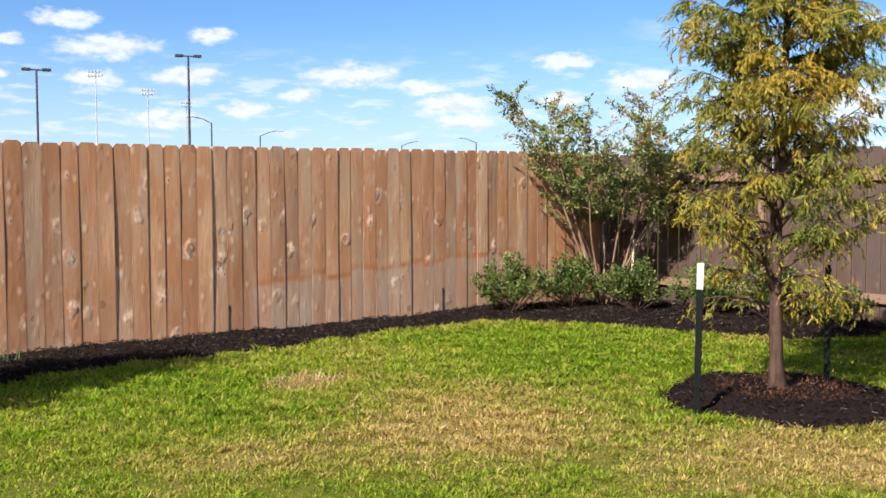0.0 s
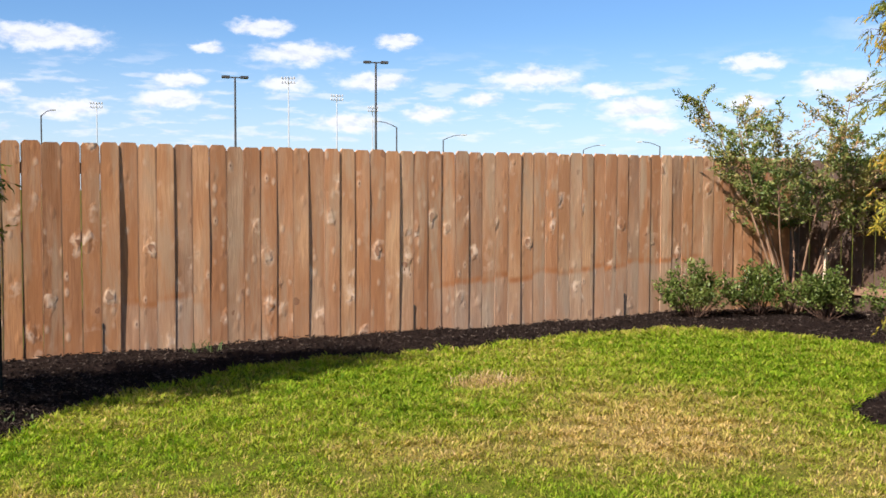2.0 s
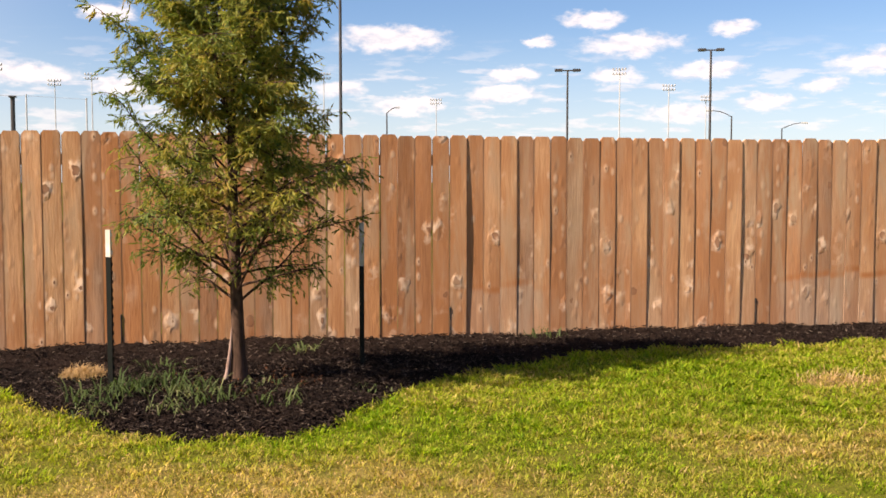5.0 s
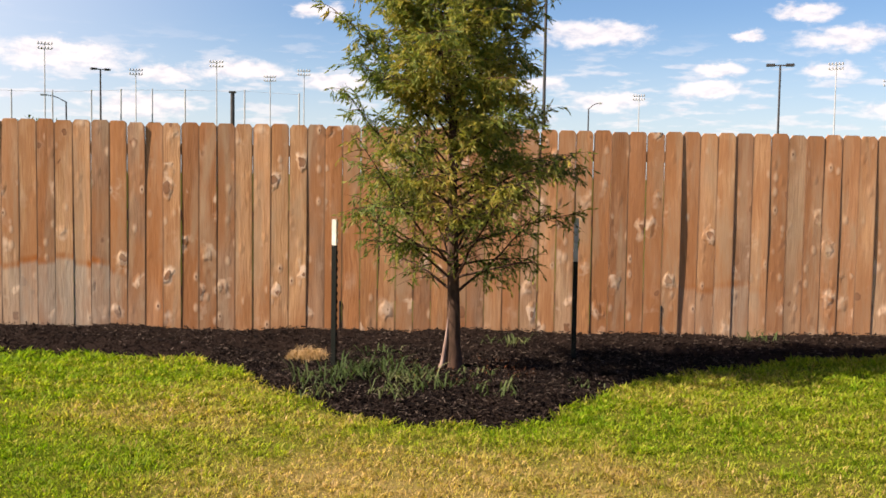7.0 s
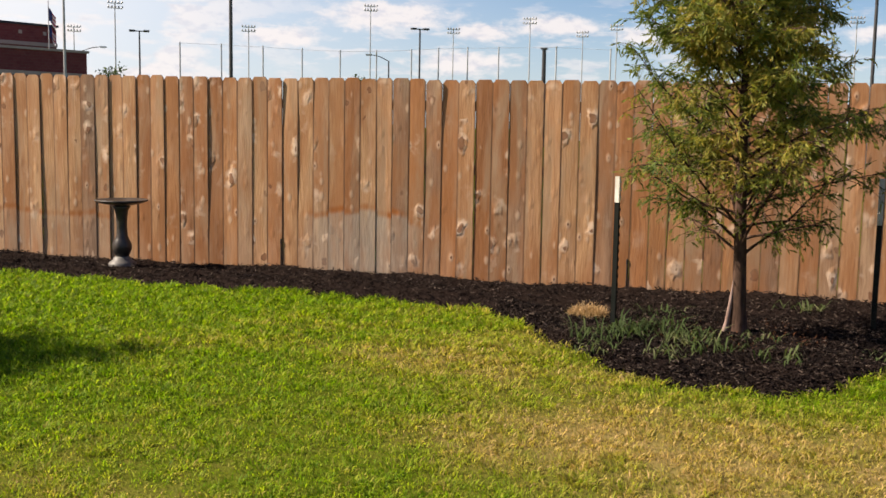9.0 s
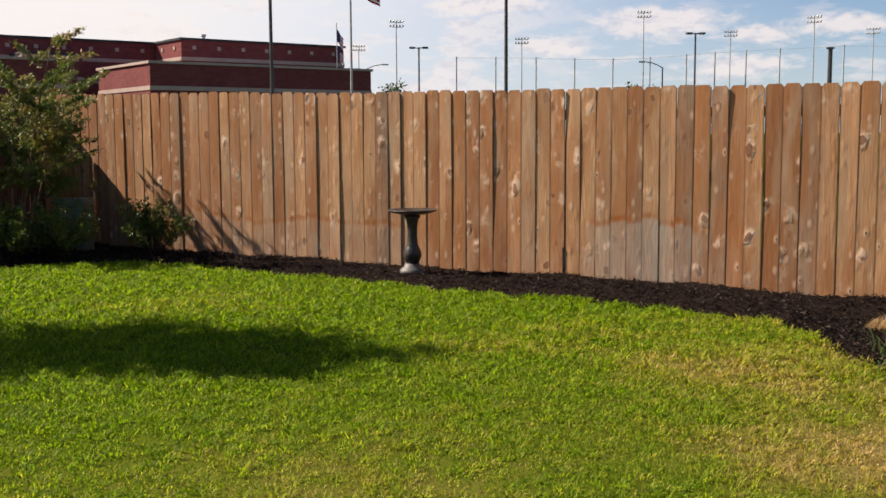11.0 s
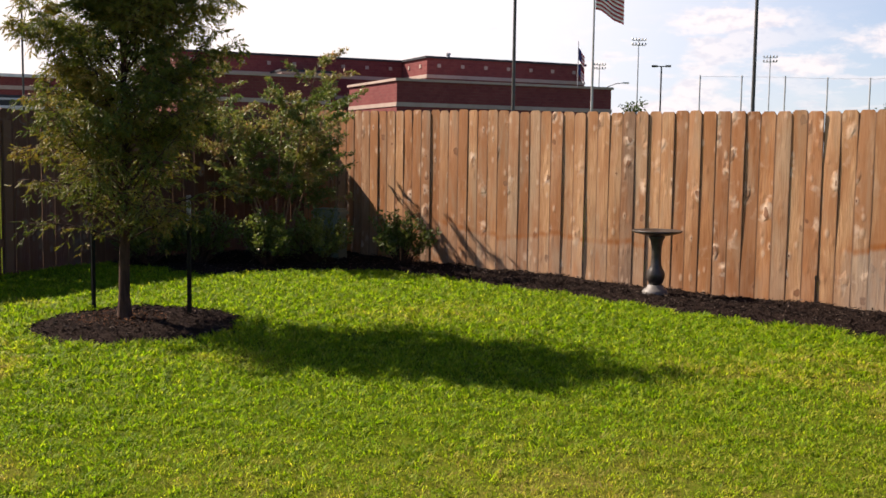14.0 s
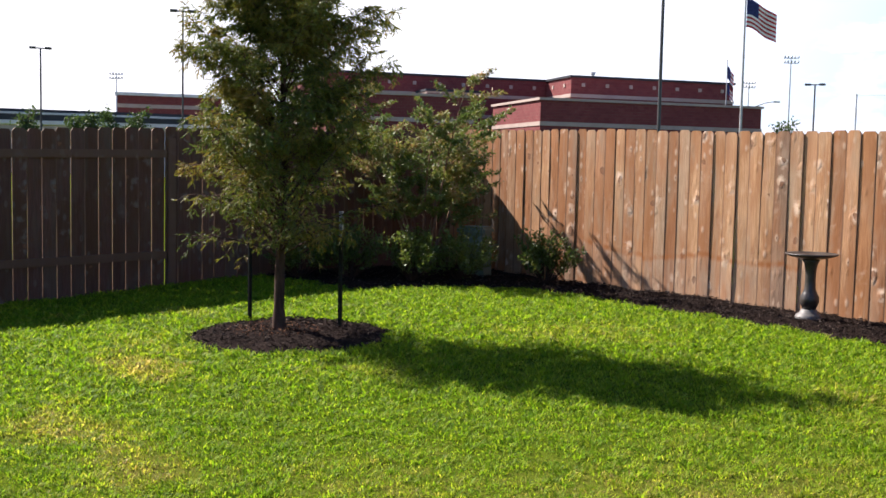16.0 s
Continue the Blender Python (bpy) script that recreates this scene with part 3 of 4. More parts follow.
def build_mulch():
    step = 0.05
    xs, ys = np.arange(LEFT_X + 0.03, RIGHT_X, step), np.arange(3.3, FENCE_Y + 0.01, step)
    gx, gy = np.meshgrid(xs, ys)
    rng = np.random.default_rng(3)
    gz = mulch_z(gx, gy) + rng.normal(0, 0.006, gx.shape)
    keep = into_bed(gx, gy) > -0.07
    idx = np.arange(gx.size).reshape(gx.shape)
    ok = keep[:-1, :-1] & keep[:-1, 1:] & keep[1:, 1:] & keep[1:, :-1]
    quads = np.stack([idx[:-1, :-1], idx[:-1, 1:], idx[1:, 1:], idx[1:, :-1]], -1)[ok]
    used, quads2 = np.unique(quads, return_inverse=True)
    verts = np.stack([gx, gy, gz], -1).reshape(-1, 3)[used]
    me = mesh_of("mulch_bed", verts, quads2.reshape(-1, 4), MULCH)
    tagged(new("mulch_bed", me), "black wood mulch planting bed and tree rings", "mulch", kind="stuff")
    # loose chips: three-sided splinters
    n, m = 95000, 34000
    x = np.concatenate([rng.uniform(LEFT_X, RIGHT_X, n), rng.uniform(-3.5, 0.3, m)])
    y = np.concatenate([rng.uniform(3.3, FENCE_Y, n), rng.uniform(5.6, 7.8, m)])
    n = n + m
    d = into_bed(x, y)
    ok = d > -0.03 - 0.10 * (rng.random(n) < 0.04)
    x, y = x[ok], y[ok]
    n = len(x)
    z = mulch_z(x, y) + rng.uniform(0.0, 0.02, n)
    a, b = rng.uniform(0, 2 * np.pi, n), rng.normal(0, 0.35, n)
    way = np.stack([np.cos(a) * np.cos(b), np.sin(a) * np.cos(b), np.sin(b)], -1)
    side = unit(np.cross(way, rng.normal(size=(n, 3))))
    up = np.cross(way, side)
    mid = np.stack([x, y, z], -1)
    ln, w = rng.uniform(0.012, 0.045, n)[:, None], rng.uniform(0.0025, 0.0065, n)[:, None]
    ends = []
    for s in (-0.5, 0.5):
        for ang in (0.0, 2.1, 4.2):
            ends.append(mid + way * ln * s + (np.cos(ang) * side + np.sin(ang) * up * 0.6) * w)
    verts = np.stack(ends, 1).reshape(-1, 3)
    i = np.arange(n)[:, None] * 6
    tris = np.concatenate([i + t for t in ([0, 1, 4], [0, 4, 3], [1, 2, 5], [1, 5, 4], [2, 0, 3], [2, 3, 5])], 1).reshape(-1, 3)
    tagged(new("mulch_chips", mesh_of("mulch_chips", verts, tris, CHIPS)), "scattered black and brown wood mulch chips", "mulch", kind="stuff")


def build_grass():
    rng = np.random.default_rng(5)
    n = 2600000
    # blades grow in tufts a hand wide, with a thin even cover between them
    tufts = 42000
    cx, cy = rng.uniform(LEFT_X + 0.02, RIGHT_X - 0.02, tufts), rng.uniform(-5.6, 8.4, tufts)
    own = rng.integers(0, tufts, n)
    dx, dy = rng.normal(0, 0.032, n), rng.normal(0, 0.032, n)
    x, y = np.clip(cx[own] + dx, LEFT_X + 0.02, RIGHT_X - 0.02), cy[own] + dy
    loose = rng.random(n) < 0.34
    x, y = np.where(loose, rng.uniform(LEFT_X + 0.02, RIGHT_X - 0.02, n), x), np.where(loose, rng.uniform(-5.6, 8.4, n), y)
    outward = np.where(loose, rng.uniform(0, 2 * np.pi, n), np.arctan2(dy, dx) + rng.normal(0, 0.7, n))
    tuft_high = np.where(loose, 0.7, rng.uniform(0.7, 1.3, tufts)[own])
    away = np.hypot(x + 1.9, y)
    bare = 0.0
    for px, py, rx, ry in ((2.06, 6.44, 0.3, 0.18),):
        bare = bare + 0.8 * np.exp(-((x - px) / rx) ** 2 - ((y - py) / ry) ** 2)
    clump = 0.5 + 0.25 * np.sin(3.1 * x + 1.7 * np.sin(2.3 * y)) * np.sin(2.7 * y) + 0.25 * np.sin(11 * x + 2 * np.sin(9 * y)) * np.sin(10 * y + 1)
    # thick on the open lawn before the fences, thin close round the standing point and behind it
    open_lawn = np.clip((away - 2.9) / 0.9, 0.0, 1.0) * np.clip(y - np.maximum(-0.4, 0.5 * (x + 1.9) - 0.7), 0.0, 1.0)
    thick = 0.08 + (np.clip(6.3 / away, 0.38, 1.0) - 0.08) * open_lawn
    ok = (into_bed(x, y) < 0.02) & (rng.random(n) < thick * (0.62 + 0.38 * clump) * (1 - bare))
    x, y, away, clump, outward, tuft_high = x[ok], y[ok], away[ok], clump[ok], outward[ok], tuft_high[ok]
    n = len(x)
    size = (0.8 + 0.35 * clump) * np.clip(away / 6.0, 0.85, 1.25)
    high = rng.uniform(0.02, 0.048, n) * size * tuft_high
    wide = rng.uniform(0.0045, 0.008, n) * np.clip(away / 5.0, 0.9, 1.7)
    a, lean = outward, rng.uniform(0.5, 1.55, n)
    out = np.stack([np.cos(a), np.sin(a), 0 * a], -1)
    b = a + rng.normal(0, 0.5, n) + np.pi / 2
    side = np.stack([np.cos(b), np.sin(b), 0 * b], -1) * wide[:, None]
    root = np.stack([x, y, ground_z(x, y) - 0.004], -1)
    up = np.array([0, 0, 1.0])
    mid = root + high[:, None] * (0.55 * up + 0.3 * out * np.sin(lean)[:, None])
    tip = root + high[:, None] * (up * (0.55 + 0.5 * np.cos(lean))[:, None] + out * (0.3 + 0.75) * np.sin(lean)[:, None])
    verts = np.stack([root, mid - side / 2, mid + side / 2, tip], 1).reshape(-1, 3)
    i = np.arange(n)[:, None] * 4
    tris = np.concatenate([i + [0, 2, 1], i + [1, 2, 3]], 1).reshape(-1, 3)
    tagged(new("lawn_grass", mesh_of("lawn_grass", verts, tris, GRASS)), "short mown lawn grass, green with yellowed dry patches", "grass", kind="stuff")


build_ground()
build_mulch()
build_grass()


# ---- fences ----
def picket_mesh(name, high, width, bow, twist, mat, seed, heart=0.9, reach=2.0, lift=0.0):
    """A dog-eared, slightly cupped board; its foot is 0.25 m below its origin.
    bow: how far it leaves the rails round the height heart; lift: how far its right edge does."""
    rnd = random.Random(seed)
    ear, thick, cup = 0.024 + rnd.uniform(-0.005, 0.005), 0.016, rnd.uniform(-0.0012, 0.0022)
    levels = [-0.25, 0.2, 0.55, 0.9, 1.25, high - ear * 1.25, high]
    across = (-1.0, -0.4, 0.4, 1.0)
    verts, faces, smooth = [], [], []

    def ring(k, z):
        half = width / 2 - (ear if k == len(levels) - 1 else 0.0) + rnd.uniform(-0.001, 0.001)
        f = max(0.0, z) / high
        swing = math.exp(-((z - heart) / reach * 2.2) ** 2)
        return [(sx * half, bow * math.sin(math.pi * f) + twist * (f - 0.4) * 2 * sx * half + lift * swing * (0.5 + 0.5 * sx) - cup * (1 - sx * sx), z) for sx in across]

    rows = [ring(k, z) for k, z in enumerate(levels)]
    m, n = len(levels), len(across)
    for row in rows:
        verts += row
    for k in range(m - 1):
        for i in range(n - 1):
            a = k * n + i
            faces.append((a, a + 1, a + n + 1, a + n))
            smooth.append(True)
    start = len(verts)
    for row in rows:
        l, r = row[0], row[-1]
        verts += [l, r, (r[0], r[1] + thick, r[2]), (l[0], l[1] + thick, l[2])]
    for k in range(m - 1):
        a = start + 4 * k
        for p, q in ((1, 2), (2, 3), (3, 0)):
            faces.append((a + p, a + q, a + 4 + q, a + 4 + p))
            smooth.append(False)
    a = start + 4 * (m - 1)
    faces.append((a, a + 1, a + 2, a + 3))
    smooth.append(False)
    me = bpy.data.meshes.new(name)
    me.from_pydata(verts, [], faces)
    me.polygons.foreach_set("use_smooth", smooth)
    me.update()
    me.materials.append(mat)
    return me


def picket_set(mat, width=0.146):
    rnd = random.Random(7)
    made = []
    for i in range(22):
        bow, twist = rnd.uniform(-0.004, 0.004), rnd.uniform(-0.03, 0.03)
        lift = -rnd.uniform(0.002, 0.006) if i % 5 == 4 else 0.0
        made.append(picket_mesh("picket", 1.72, width + rnd.uniform(-0.002, 0.0015), bow, twist, mat, i, rnd.uniform(0.4, 1.6), 1.4, lift))
    return made


def fence_top(x):
    return float(np.interp(x, (-13.0, -12.2, -10.0, -8.4, -5.0, -3.0, 2.5, 5.4, 8.0), (1.84, 1.835, 1.805, 1.757, 1.73, 1.72, 1.70, 1.715, 1.72)))


def add_pickets(fence, boards, spots, rnd, gap, warped={}):
    """spots: (x, y, top, heading in degrees) for each board; warped: meshes for single boards."""
    for k, (x, y, top, heading) in enumerate(spots):
        me = boards[rnd.randrange(len(boards))]
        slim = gap * rnd.random() if rnd.random() < 0.35 else 0.003
        ob = child(new("picket", warped.get(k, me)), fence)
        ob.matrix_world = pose(x, y, top - 1.72 + rnd.uniform(-0.009, 0.008), 0, rnd.uniform(-0.13, 0.13), heading + rnd.gauss(0.0, 0.9)) @ Matrix.Diagonal((1.0 - slim, 1, 1, 1))


PITCH = 0.15
BOARDS, BOARDS_OLD_SHADED, BOARDS_SHADED = picket_set(CEDAR, 0.1488), picket_set(CEDAR_OLD_SHADED, 0.141), picket_set(CEDAR_SHADED, 0.1462)


def build_back_fence():
    rnd = random.Random(11)
    fence = thing("back_fence", "tall cedar privacy fence of dog-eared boards, tan and orange with knots and tide stains", "fence", kind="structure")
    for z in (0.3, 0.95, 1.5):
        part("rail", box(LEFT_X, RIGHT_X, FENCE_Y + 0.024, FENCE_Y + 0.062, z - 0.045, z + 0.045, 0.004), CEDAR_RAIL, fence)
    for k in range(9):
        x = LEFT_X + 0.1 + k * 2.45
        part("post", box(x - 0.045, x + 0.045, FENCE_Y + 0.066, FENCE_Y + 0.156, -0.2, 1.62, 0.005), CEDAR_RAIL, fence)
    spots = []
    for i in range(-87, 52):
        x = (i + 0.5) * PITCH
        spots.append((x, FENCE_Y + rnd.gauss(0.0, 0.0024), fence_top(x), 0.0))
    # boards whose edge has sprung off the rails and shades the next one: number, height, reach, spring
    sprung = {}
    for i, heart, reach, spring in ((0, 0.85, 1.1, 0.011), (5, 0.9, 1.0, 0.008), (11, 0.8, 1.5, 0.008), (15, 1.2, 0.9, 0.012), (35, 1.35, 1.0, 0.009), (-39, 1.15, 1.7, 0.012), (-31, 1.0, 1.5, 0.008),
                                    (-30, 1.7, 0.7, 0.016), (-40, 1.72, 0.5, 0.014), (-45, 1.2, 1.4, 0.009), (-75, 1.3, 1.3, 0.011), (-74, 1.72, 0.6, 0.013), (-57, 0.25, 0.9, 0.012), (24, 1.1, 1.4, 0.006)):
        sprung[i + 87] = picket_mesh("picket", 1.72, 0.148, 0.0, 0.0, CEDAR, 300 + i, heart, reach, -0.78 * spring)
    add_pickets(fence, BOARDS, spots, rnd, 0.035, sprung)


def build_left_fence():
    """Rail side faces the lawn up to one post; beyond it the boards face the lawn."""
    rnd = random.Random(12)
    fence = thing("left_fence", "weathered cedar privacy fence seen from its rail side, in shade", "fence", kind="structure")
    turn_y = 4.95

    def top(y):
        return float(np.interp(y, (-6.0, 3.0, 4.9, 9.0), (1.46, 1.62, 1.71, 1.83)))

    for y0, y1, off in ((-6.0, turn_y, 0.0), (turn_y + 0.09, FENCE_Y - 0.01, -0.075)):
        for rise in (-0.29, -1.42):
            part("rail", box(0, y1 - y0, -0.019, 0.019, -0.045, 0.045, 0.004), CEDAR_SHADED, fence).matrix_world = pose(LEFT_X + off, y0, top(y0) + rise, 0, -math.degrees(math.atan2(top(y1) - top(y0), y1 - y0)), 90)
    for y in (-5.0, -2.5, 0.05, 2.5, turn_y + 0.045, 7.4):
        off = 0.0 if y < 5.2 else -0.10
        part("post", box(LEFT_X - 0.045 + off, LEFT_X + 0.045 + off, y - 0.045, y + 0.045, -0.4, top(y) - 0.12, 0.005), CEDAR_SHADED, fence)
    spots = []
    y = -5.95
    while y < FENCE_Y + 0.02:
        spots.append((LEFT_X - 0.024 if y < turn_y else LEFT_X + 0.0, y, top(y), -90.0 if y < turn_y else -90.0))
        y += PITCH
    add_pickets(fence, BOARDS_SHADED, [s for s in spots if s[1] < turn_y], rnd, 0.035)
    add_pickets(fence, picket_set(CEDAR_SHADED, 0.1485), [s for s in spots if s[1] >= turn_y], rnd, 0.02)


def build_right_fence():
    rnd = random.Random(13)
    fence = thing("right_fence", "grey-brown weathered cedar privacy fence with tree shadows on it", "fence", kind="structure")
    for z in (0.25, 1.42):
        part("rail", box(RIGHT_X - 0.04, RIGHT_X - 0.002, -6.0, FENCE_Y - 0.03, z - 0.045, z + 0.045, 0.004), CEDAR_RAIL, fence)
    for k in range(6):
        y = -5.5 + k * 2.45
        part("post", box(RIGHT_X - 0.135, RIGHT_X - 0.045, y - 0.045, y + 0.045, -0.4, 1.6, 0.005), CEDAR_RAIL, fence)
    spots = [(RIGHT_X + 0.004, -5.95 + k * PITCH, 1.70, -90.0) for k in range(101)]
    add_pickets(fence, BOARDS_OLD_SHADED, spots, rnd, 0.05)


build_back_fence()
build_left_fence()
build_right_fence()
house = tagged(new("house_wall", bpy.data.meshes.new("house_wall")), "plain tan stucco house wall", "wall", kind="structure")
bm = box(LEFT_X + 2.0, RIGHT_X - 2.0, -6.0, -5.7, -0.4, 2.8)
bm.to_mesh(house.data)
bm.free()
house.data.materials.append(STUCCO)


# ---- trees and shrubs ----
def grow(base, way, length, radius, rnd, bend, pieces=5, wob=0.1):
    """A bending, tapered limb: list of (point, radius)."""
    p, d, out = Vector(base), Vector(way).normalized(), []
    for i in range(pieces + 1):
        out.append((p.copy(), radius * (1 - 0.8 * i / pieces)))
        d = (d + Vector((rnd.uniform(-wob, wob), rnd.uniform(-wob, wob), bend / pieces + rnd.uniform(-wob, wob) * 0.5))).normalized()
        p = p + d * (length / pieces)
    return out


def along(path, f):
    k = f * (len(path) - 1)
    i = min(int(k), len(path) - 2)
    a, b = path[i][0], path[i + 1][0]
    return a.lerp(b, k - i), (b - a).normalized()


def limb_object(name, paths, sides, mat, parent, label=""):
    v, q = tubes(paths, sides)
    me = mesh_of(name, [tuple(p) for p in v], q, mat)
    me.polygons.foreach_set("use_smooth", [True] * len(me.polygons))
    return child(new(name, me), parent, label)


def cypress(at, high, first, widths, needles, label, seed, count, droop=0.5, lean=(0, 0), group="young cypress trees", twigs=23, fronds=9, rise=0.75):
    """A young bald cypress. widths: (height, reach) of the crown."""
    rnd = random.Random(seed)
    rng = np.random.default_rng(seed)
    tree = thing("cypress_tree", label, "tree", at, group)
    trunk = []
    for i in range(15):
        f = i / 14
        r = 0.041 * (1 - f) ** 0.8 + 0.005 + 0.021 * max(0.0, 1 - f * 14)
        trunk.append((Vector((lean[0] * f + 0.018 * math.sin(5 * f + seed), lean[1] * f + 0.018 * math.cos(7 * f + seed), high * f - 0.04)), r))
    body = limb_object("trunk", [trunk], 12, BARK, tree, "ridged grey-brown trunk flaring at its foot")
    if needles is NEEDLES_OLIVE:
        flare = [(Vector((-0.088, -0.045, -0.05)), 0.02), (Vector((-0.06, -0.042, 0.06)), 0.016), (Vector((-0.042, -0.035, 0.2)), 0.012), (Vector((-0.03, -0.03, 0.34)), 0.004)]
        limb_object("root_flare", [flare], 8, BARK_SCAR, body, "pale peeling bark at the foot")
    sprigs, base, way, side, ln, wd = [], [], [], [], [], []
    hs, rs = zip(*widths)
    for k in range(count):
        f = (k + rnd.random()) / count
        z = first + (high - 0.08 - first) * f ** 1.0
        start, _ = along(trunk, z / high)
        a = k * 2.39996 + rnd.uniform(-0.5, 0.5)
        reach = float(np.interp(z + 0.12, hs, rs)) * rnd.uniform(0.6, 1.08)
        up = rise * (0.85 + 0.75 * f) + rnd.uniform(-0.35, 0.6)
        d = Vector((math.cos(a), math.sin(a), up))
        limb = grow(start, d, reach * math.hypot(1, up * 0.85), 0.003 + 0.008 * (1 - f), rnd, -droop * 0.7, 7, 0.17)
        m = max(3, int(twigs * (0.45 + reach) * (0.72 + 0.65 * f)))
        for j in range(m):
            g = 0.22 + 0.78 * (j + rnd.random()) / m
            p, dd = along(limb, g)
            s = Vector((-dd.y, dd.x, 0)).normalized() * (1 if j % 2 else -1)
            td = (dd * rnd.uniform(0.3, 0.9) + s * rnd.uniform(0.4, 1.0) + Vector((0, 0, rnd.uniform(-0.6, 0.7)))).normalized()
            tl = rnd.uniform(0.12, 0.32) * (1.15 - 0.5 * g) * (0.7 + 0.5 * min(1.0, reach))
            twig = grow(p, td, tl, 0.0032, rnd, -droop, 3, 0.15)
            sprigs.append(twig)
            for i in range(int(fronds * (0.34 + 0.9 * min(1.0, f / 0.5)) * rnd.uniform(0.55, 1.4))):
                q, qd = along(twig, rnd.random())
                fw = qd * rnd.uniform(0.2, 0.9) + Vector((rnd.gauss(0, 0.55), rnd.gauss(0, 0.55), rnd.gauss(-droop * 0.95, 0.4)))
                fw.normalize()
                for blade in range(6):
                    w = (fw + Vector((rnd.gauss(0, 0.28), rnd.gauss(0, 0.28), rnd.gauss(0, 0.2)))).normalized()
                    base.append(q + fw * (0.01 * blade))
                    way.append(w)
                    ln.append(rnd.uniform(0.022, 0.052))
                    wd.append(rnd.uniform(0.006, 0.012))
        limb_object("branch", [limb], 5, BARK, tree)
    tagged(limb_object("twig_growth", sprigs, 3, BARK, tree), kind="stuff")
    way = np.array(way)
    side = unit(np.cross(way, rng.normal(size=way.shape)))
    child(new("crown", leaves_mesh("crown", np.array(base), way, side, ln, wd, 0.25, needles)), tree, "feathery foliage sprays")
    return tree


WIDE = ((0.4, 0.6), (0.8, 0.8), (1.2, 0.82), (1.6, 0.72), (2.0, 0.54), (2.4, 0.5), (2.75, 0.42), (3.0, 0.26), (3.25, 0.1))
MID_TREE, LEFT_TREE, RIGHT_TREE = (-1.81, 7.04), (-9.25, 4.2), (4.27, 4.25)


def stand(x, y):
    return (x, y, float(mulch_z(np.array(x), np.array(y))))


cypress(stand(*MID_TREE), 2.85, 0.52, WIDE, NEEDLES_OLIVE, "young bald cypress with olive-green feathery foliage in a mulch bed", 21, 105)
cypress(stand(*LEFT_TREE), 2.78, 0.55, ((0.4, 0.62), (0.8, 0.86), (1.2, 0.86), (1.8, 0.76), (2.4, 0.6), (2.75, 0.5), (3.0, 0.33), (3.3, 0.1)), NEEDLES_GREEN, "young bald cypress with dark green feathery foliage in a mulch ring", 22, 115)
cypress(stand(*RIGHT_TREE), 3.25, 0.5, ((0.4, 0.45), (0.8, 0.62), (1.2, 0.68), (1.8, 0.62), (2.4, 0.52), (2.8, 0.38), (3.1, 0.22), (3.4, 0.08)), NEEDLES_GOLD, "young bald cypress with golden-yellow drooping autumn foliage in a mulch ring", 23, 104, 0.95, fronds=8)


def crape(at, high, spread, seed, label, stems=6, leafy=110, bare=0.34, low=0.6):
    rnd = random.Random(seed)
    rng = np.random.default_rng(seed)
    shrub = thing("crape_myrtle", label, "shrub", at, "crape myrtles in the corners")
    sprigs, base, way, ln, wd = [], [], [], [], []
    for s in range(stems):
        a = 2 * math.pi * s / stems + rnd.uniform(-0.4, 0.4)
        d = Vector((math.cos(a) * spread * 0.27, math.sin(a) * spread * 0.27, 1.0))
        tall = high * (rnd.uniform(0.92, 1.0) if s % 4 == 0 and s < 5 else rnd.uniform(low, low + 0.26))
        stem = grow((0.05 * math.cos(a), 0.05 * math.sin(a), -0.03), d, tall * 1.02, 0.017, rnd, 0.1, 8, 0.07)
        for j in range(24):
            g = bare + (1.0 - bare) * (j + rnd.random()) / 24
            p, dd = along(stem, g)
            b = rnd.uniform(0, 6.28)
            out = (Vector((math.cos(b), math.sin(b), rnd.uniform(-0.2, 0.6))) + dd * 0.2).normalized()
            limb = grow(p, out, rnd.uniform(0.25, 0.55) * (1.2 - 0.55 * g) * spread * min(1.0, 0.8 * high / tall), 0.004, rnd, 0.1, 4, 0.15)
            sprigs.append(limb)
            for i in range(int(leafy * (1.0 - 0.35 * max(0.0, g * tall / high - 0.3) / 0.7))):
                q, qd = along(limb, rnd.uniform(0.15, 1.0))
                w = (qd * 0.5 + Vector((rnd.gauss(0, 0.6), rnd.gauss(0, 0.6), rnd.gauss(0.0, 0.5)))).normalized()
                base.append(q + Vector((rnd.gauss(0, 0.016), rnd.gauss(0, 0.016), rnd.gauss(0, 0.016))))
                way.append(w)
                ln.append(rnd.uniform(0.03, 0.062))
                wd.append(rnd.uniform(0.014, 0.026))
        limb_object("stem", [stem], 6, BARK_PALE, shrub)
    tagged(limb_object("twig_growth", sprigs, 4, BARK_PALE, shrub), kind="stuff")
    way = np.array(way)
    side = unit(np.cross(way, rng.normal(size=way.shape) * 0.6 + [0, 0, 1.0]))
    child(new("crown", leaves_mesh("crown", np.array(base), way, side, ln, wd, 0.15, LEAVES_CRAPE)), shrub)


crape(stand(7.05, 8.3), 2.62, 1.6, 31, "leafy multi-stemmed crape myrtle with pinkish tips at the fence corner", 11, 92, 0.5, 0.66)
crape(stand(-12.0, 7.85), 2.75, 1.5, 32, "multi-stemmed crape myrtle in the shaded fence corner", 8, 190, 0.36, 0.55)


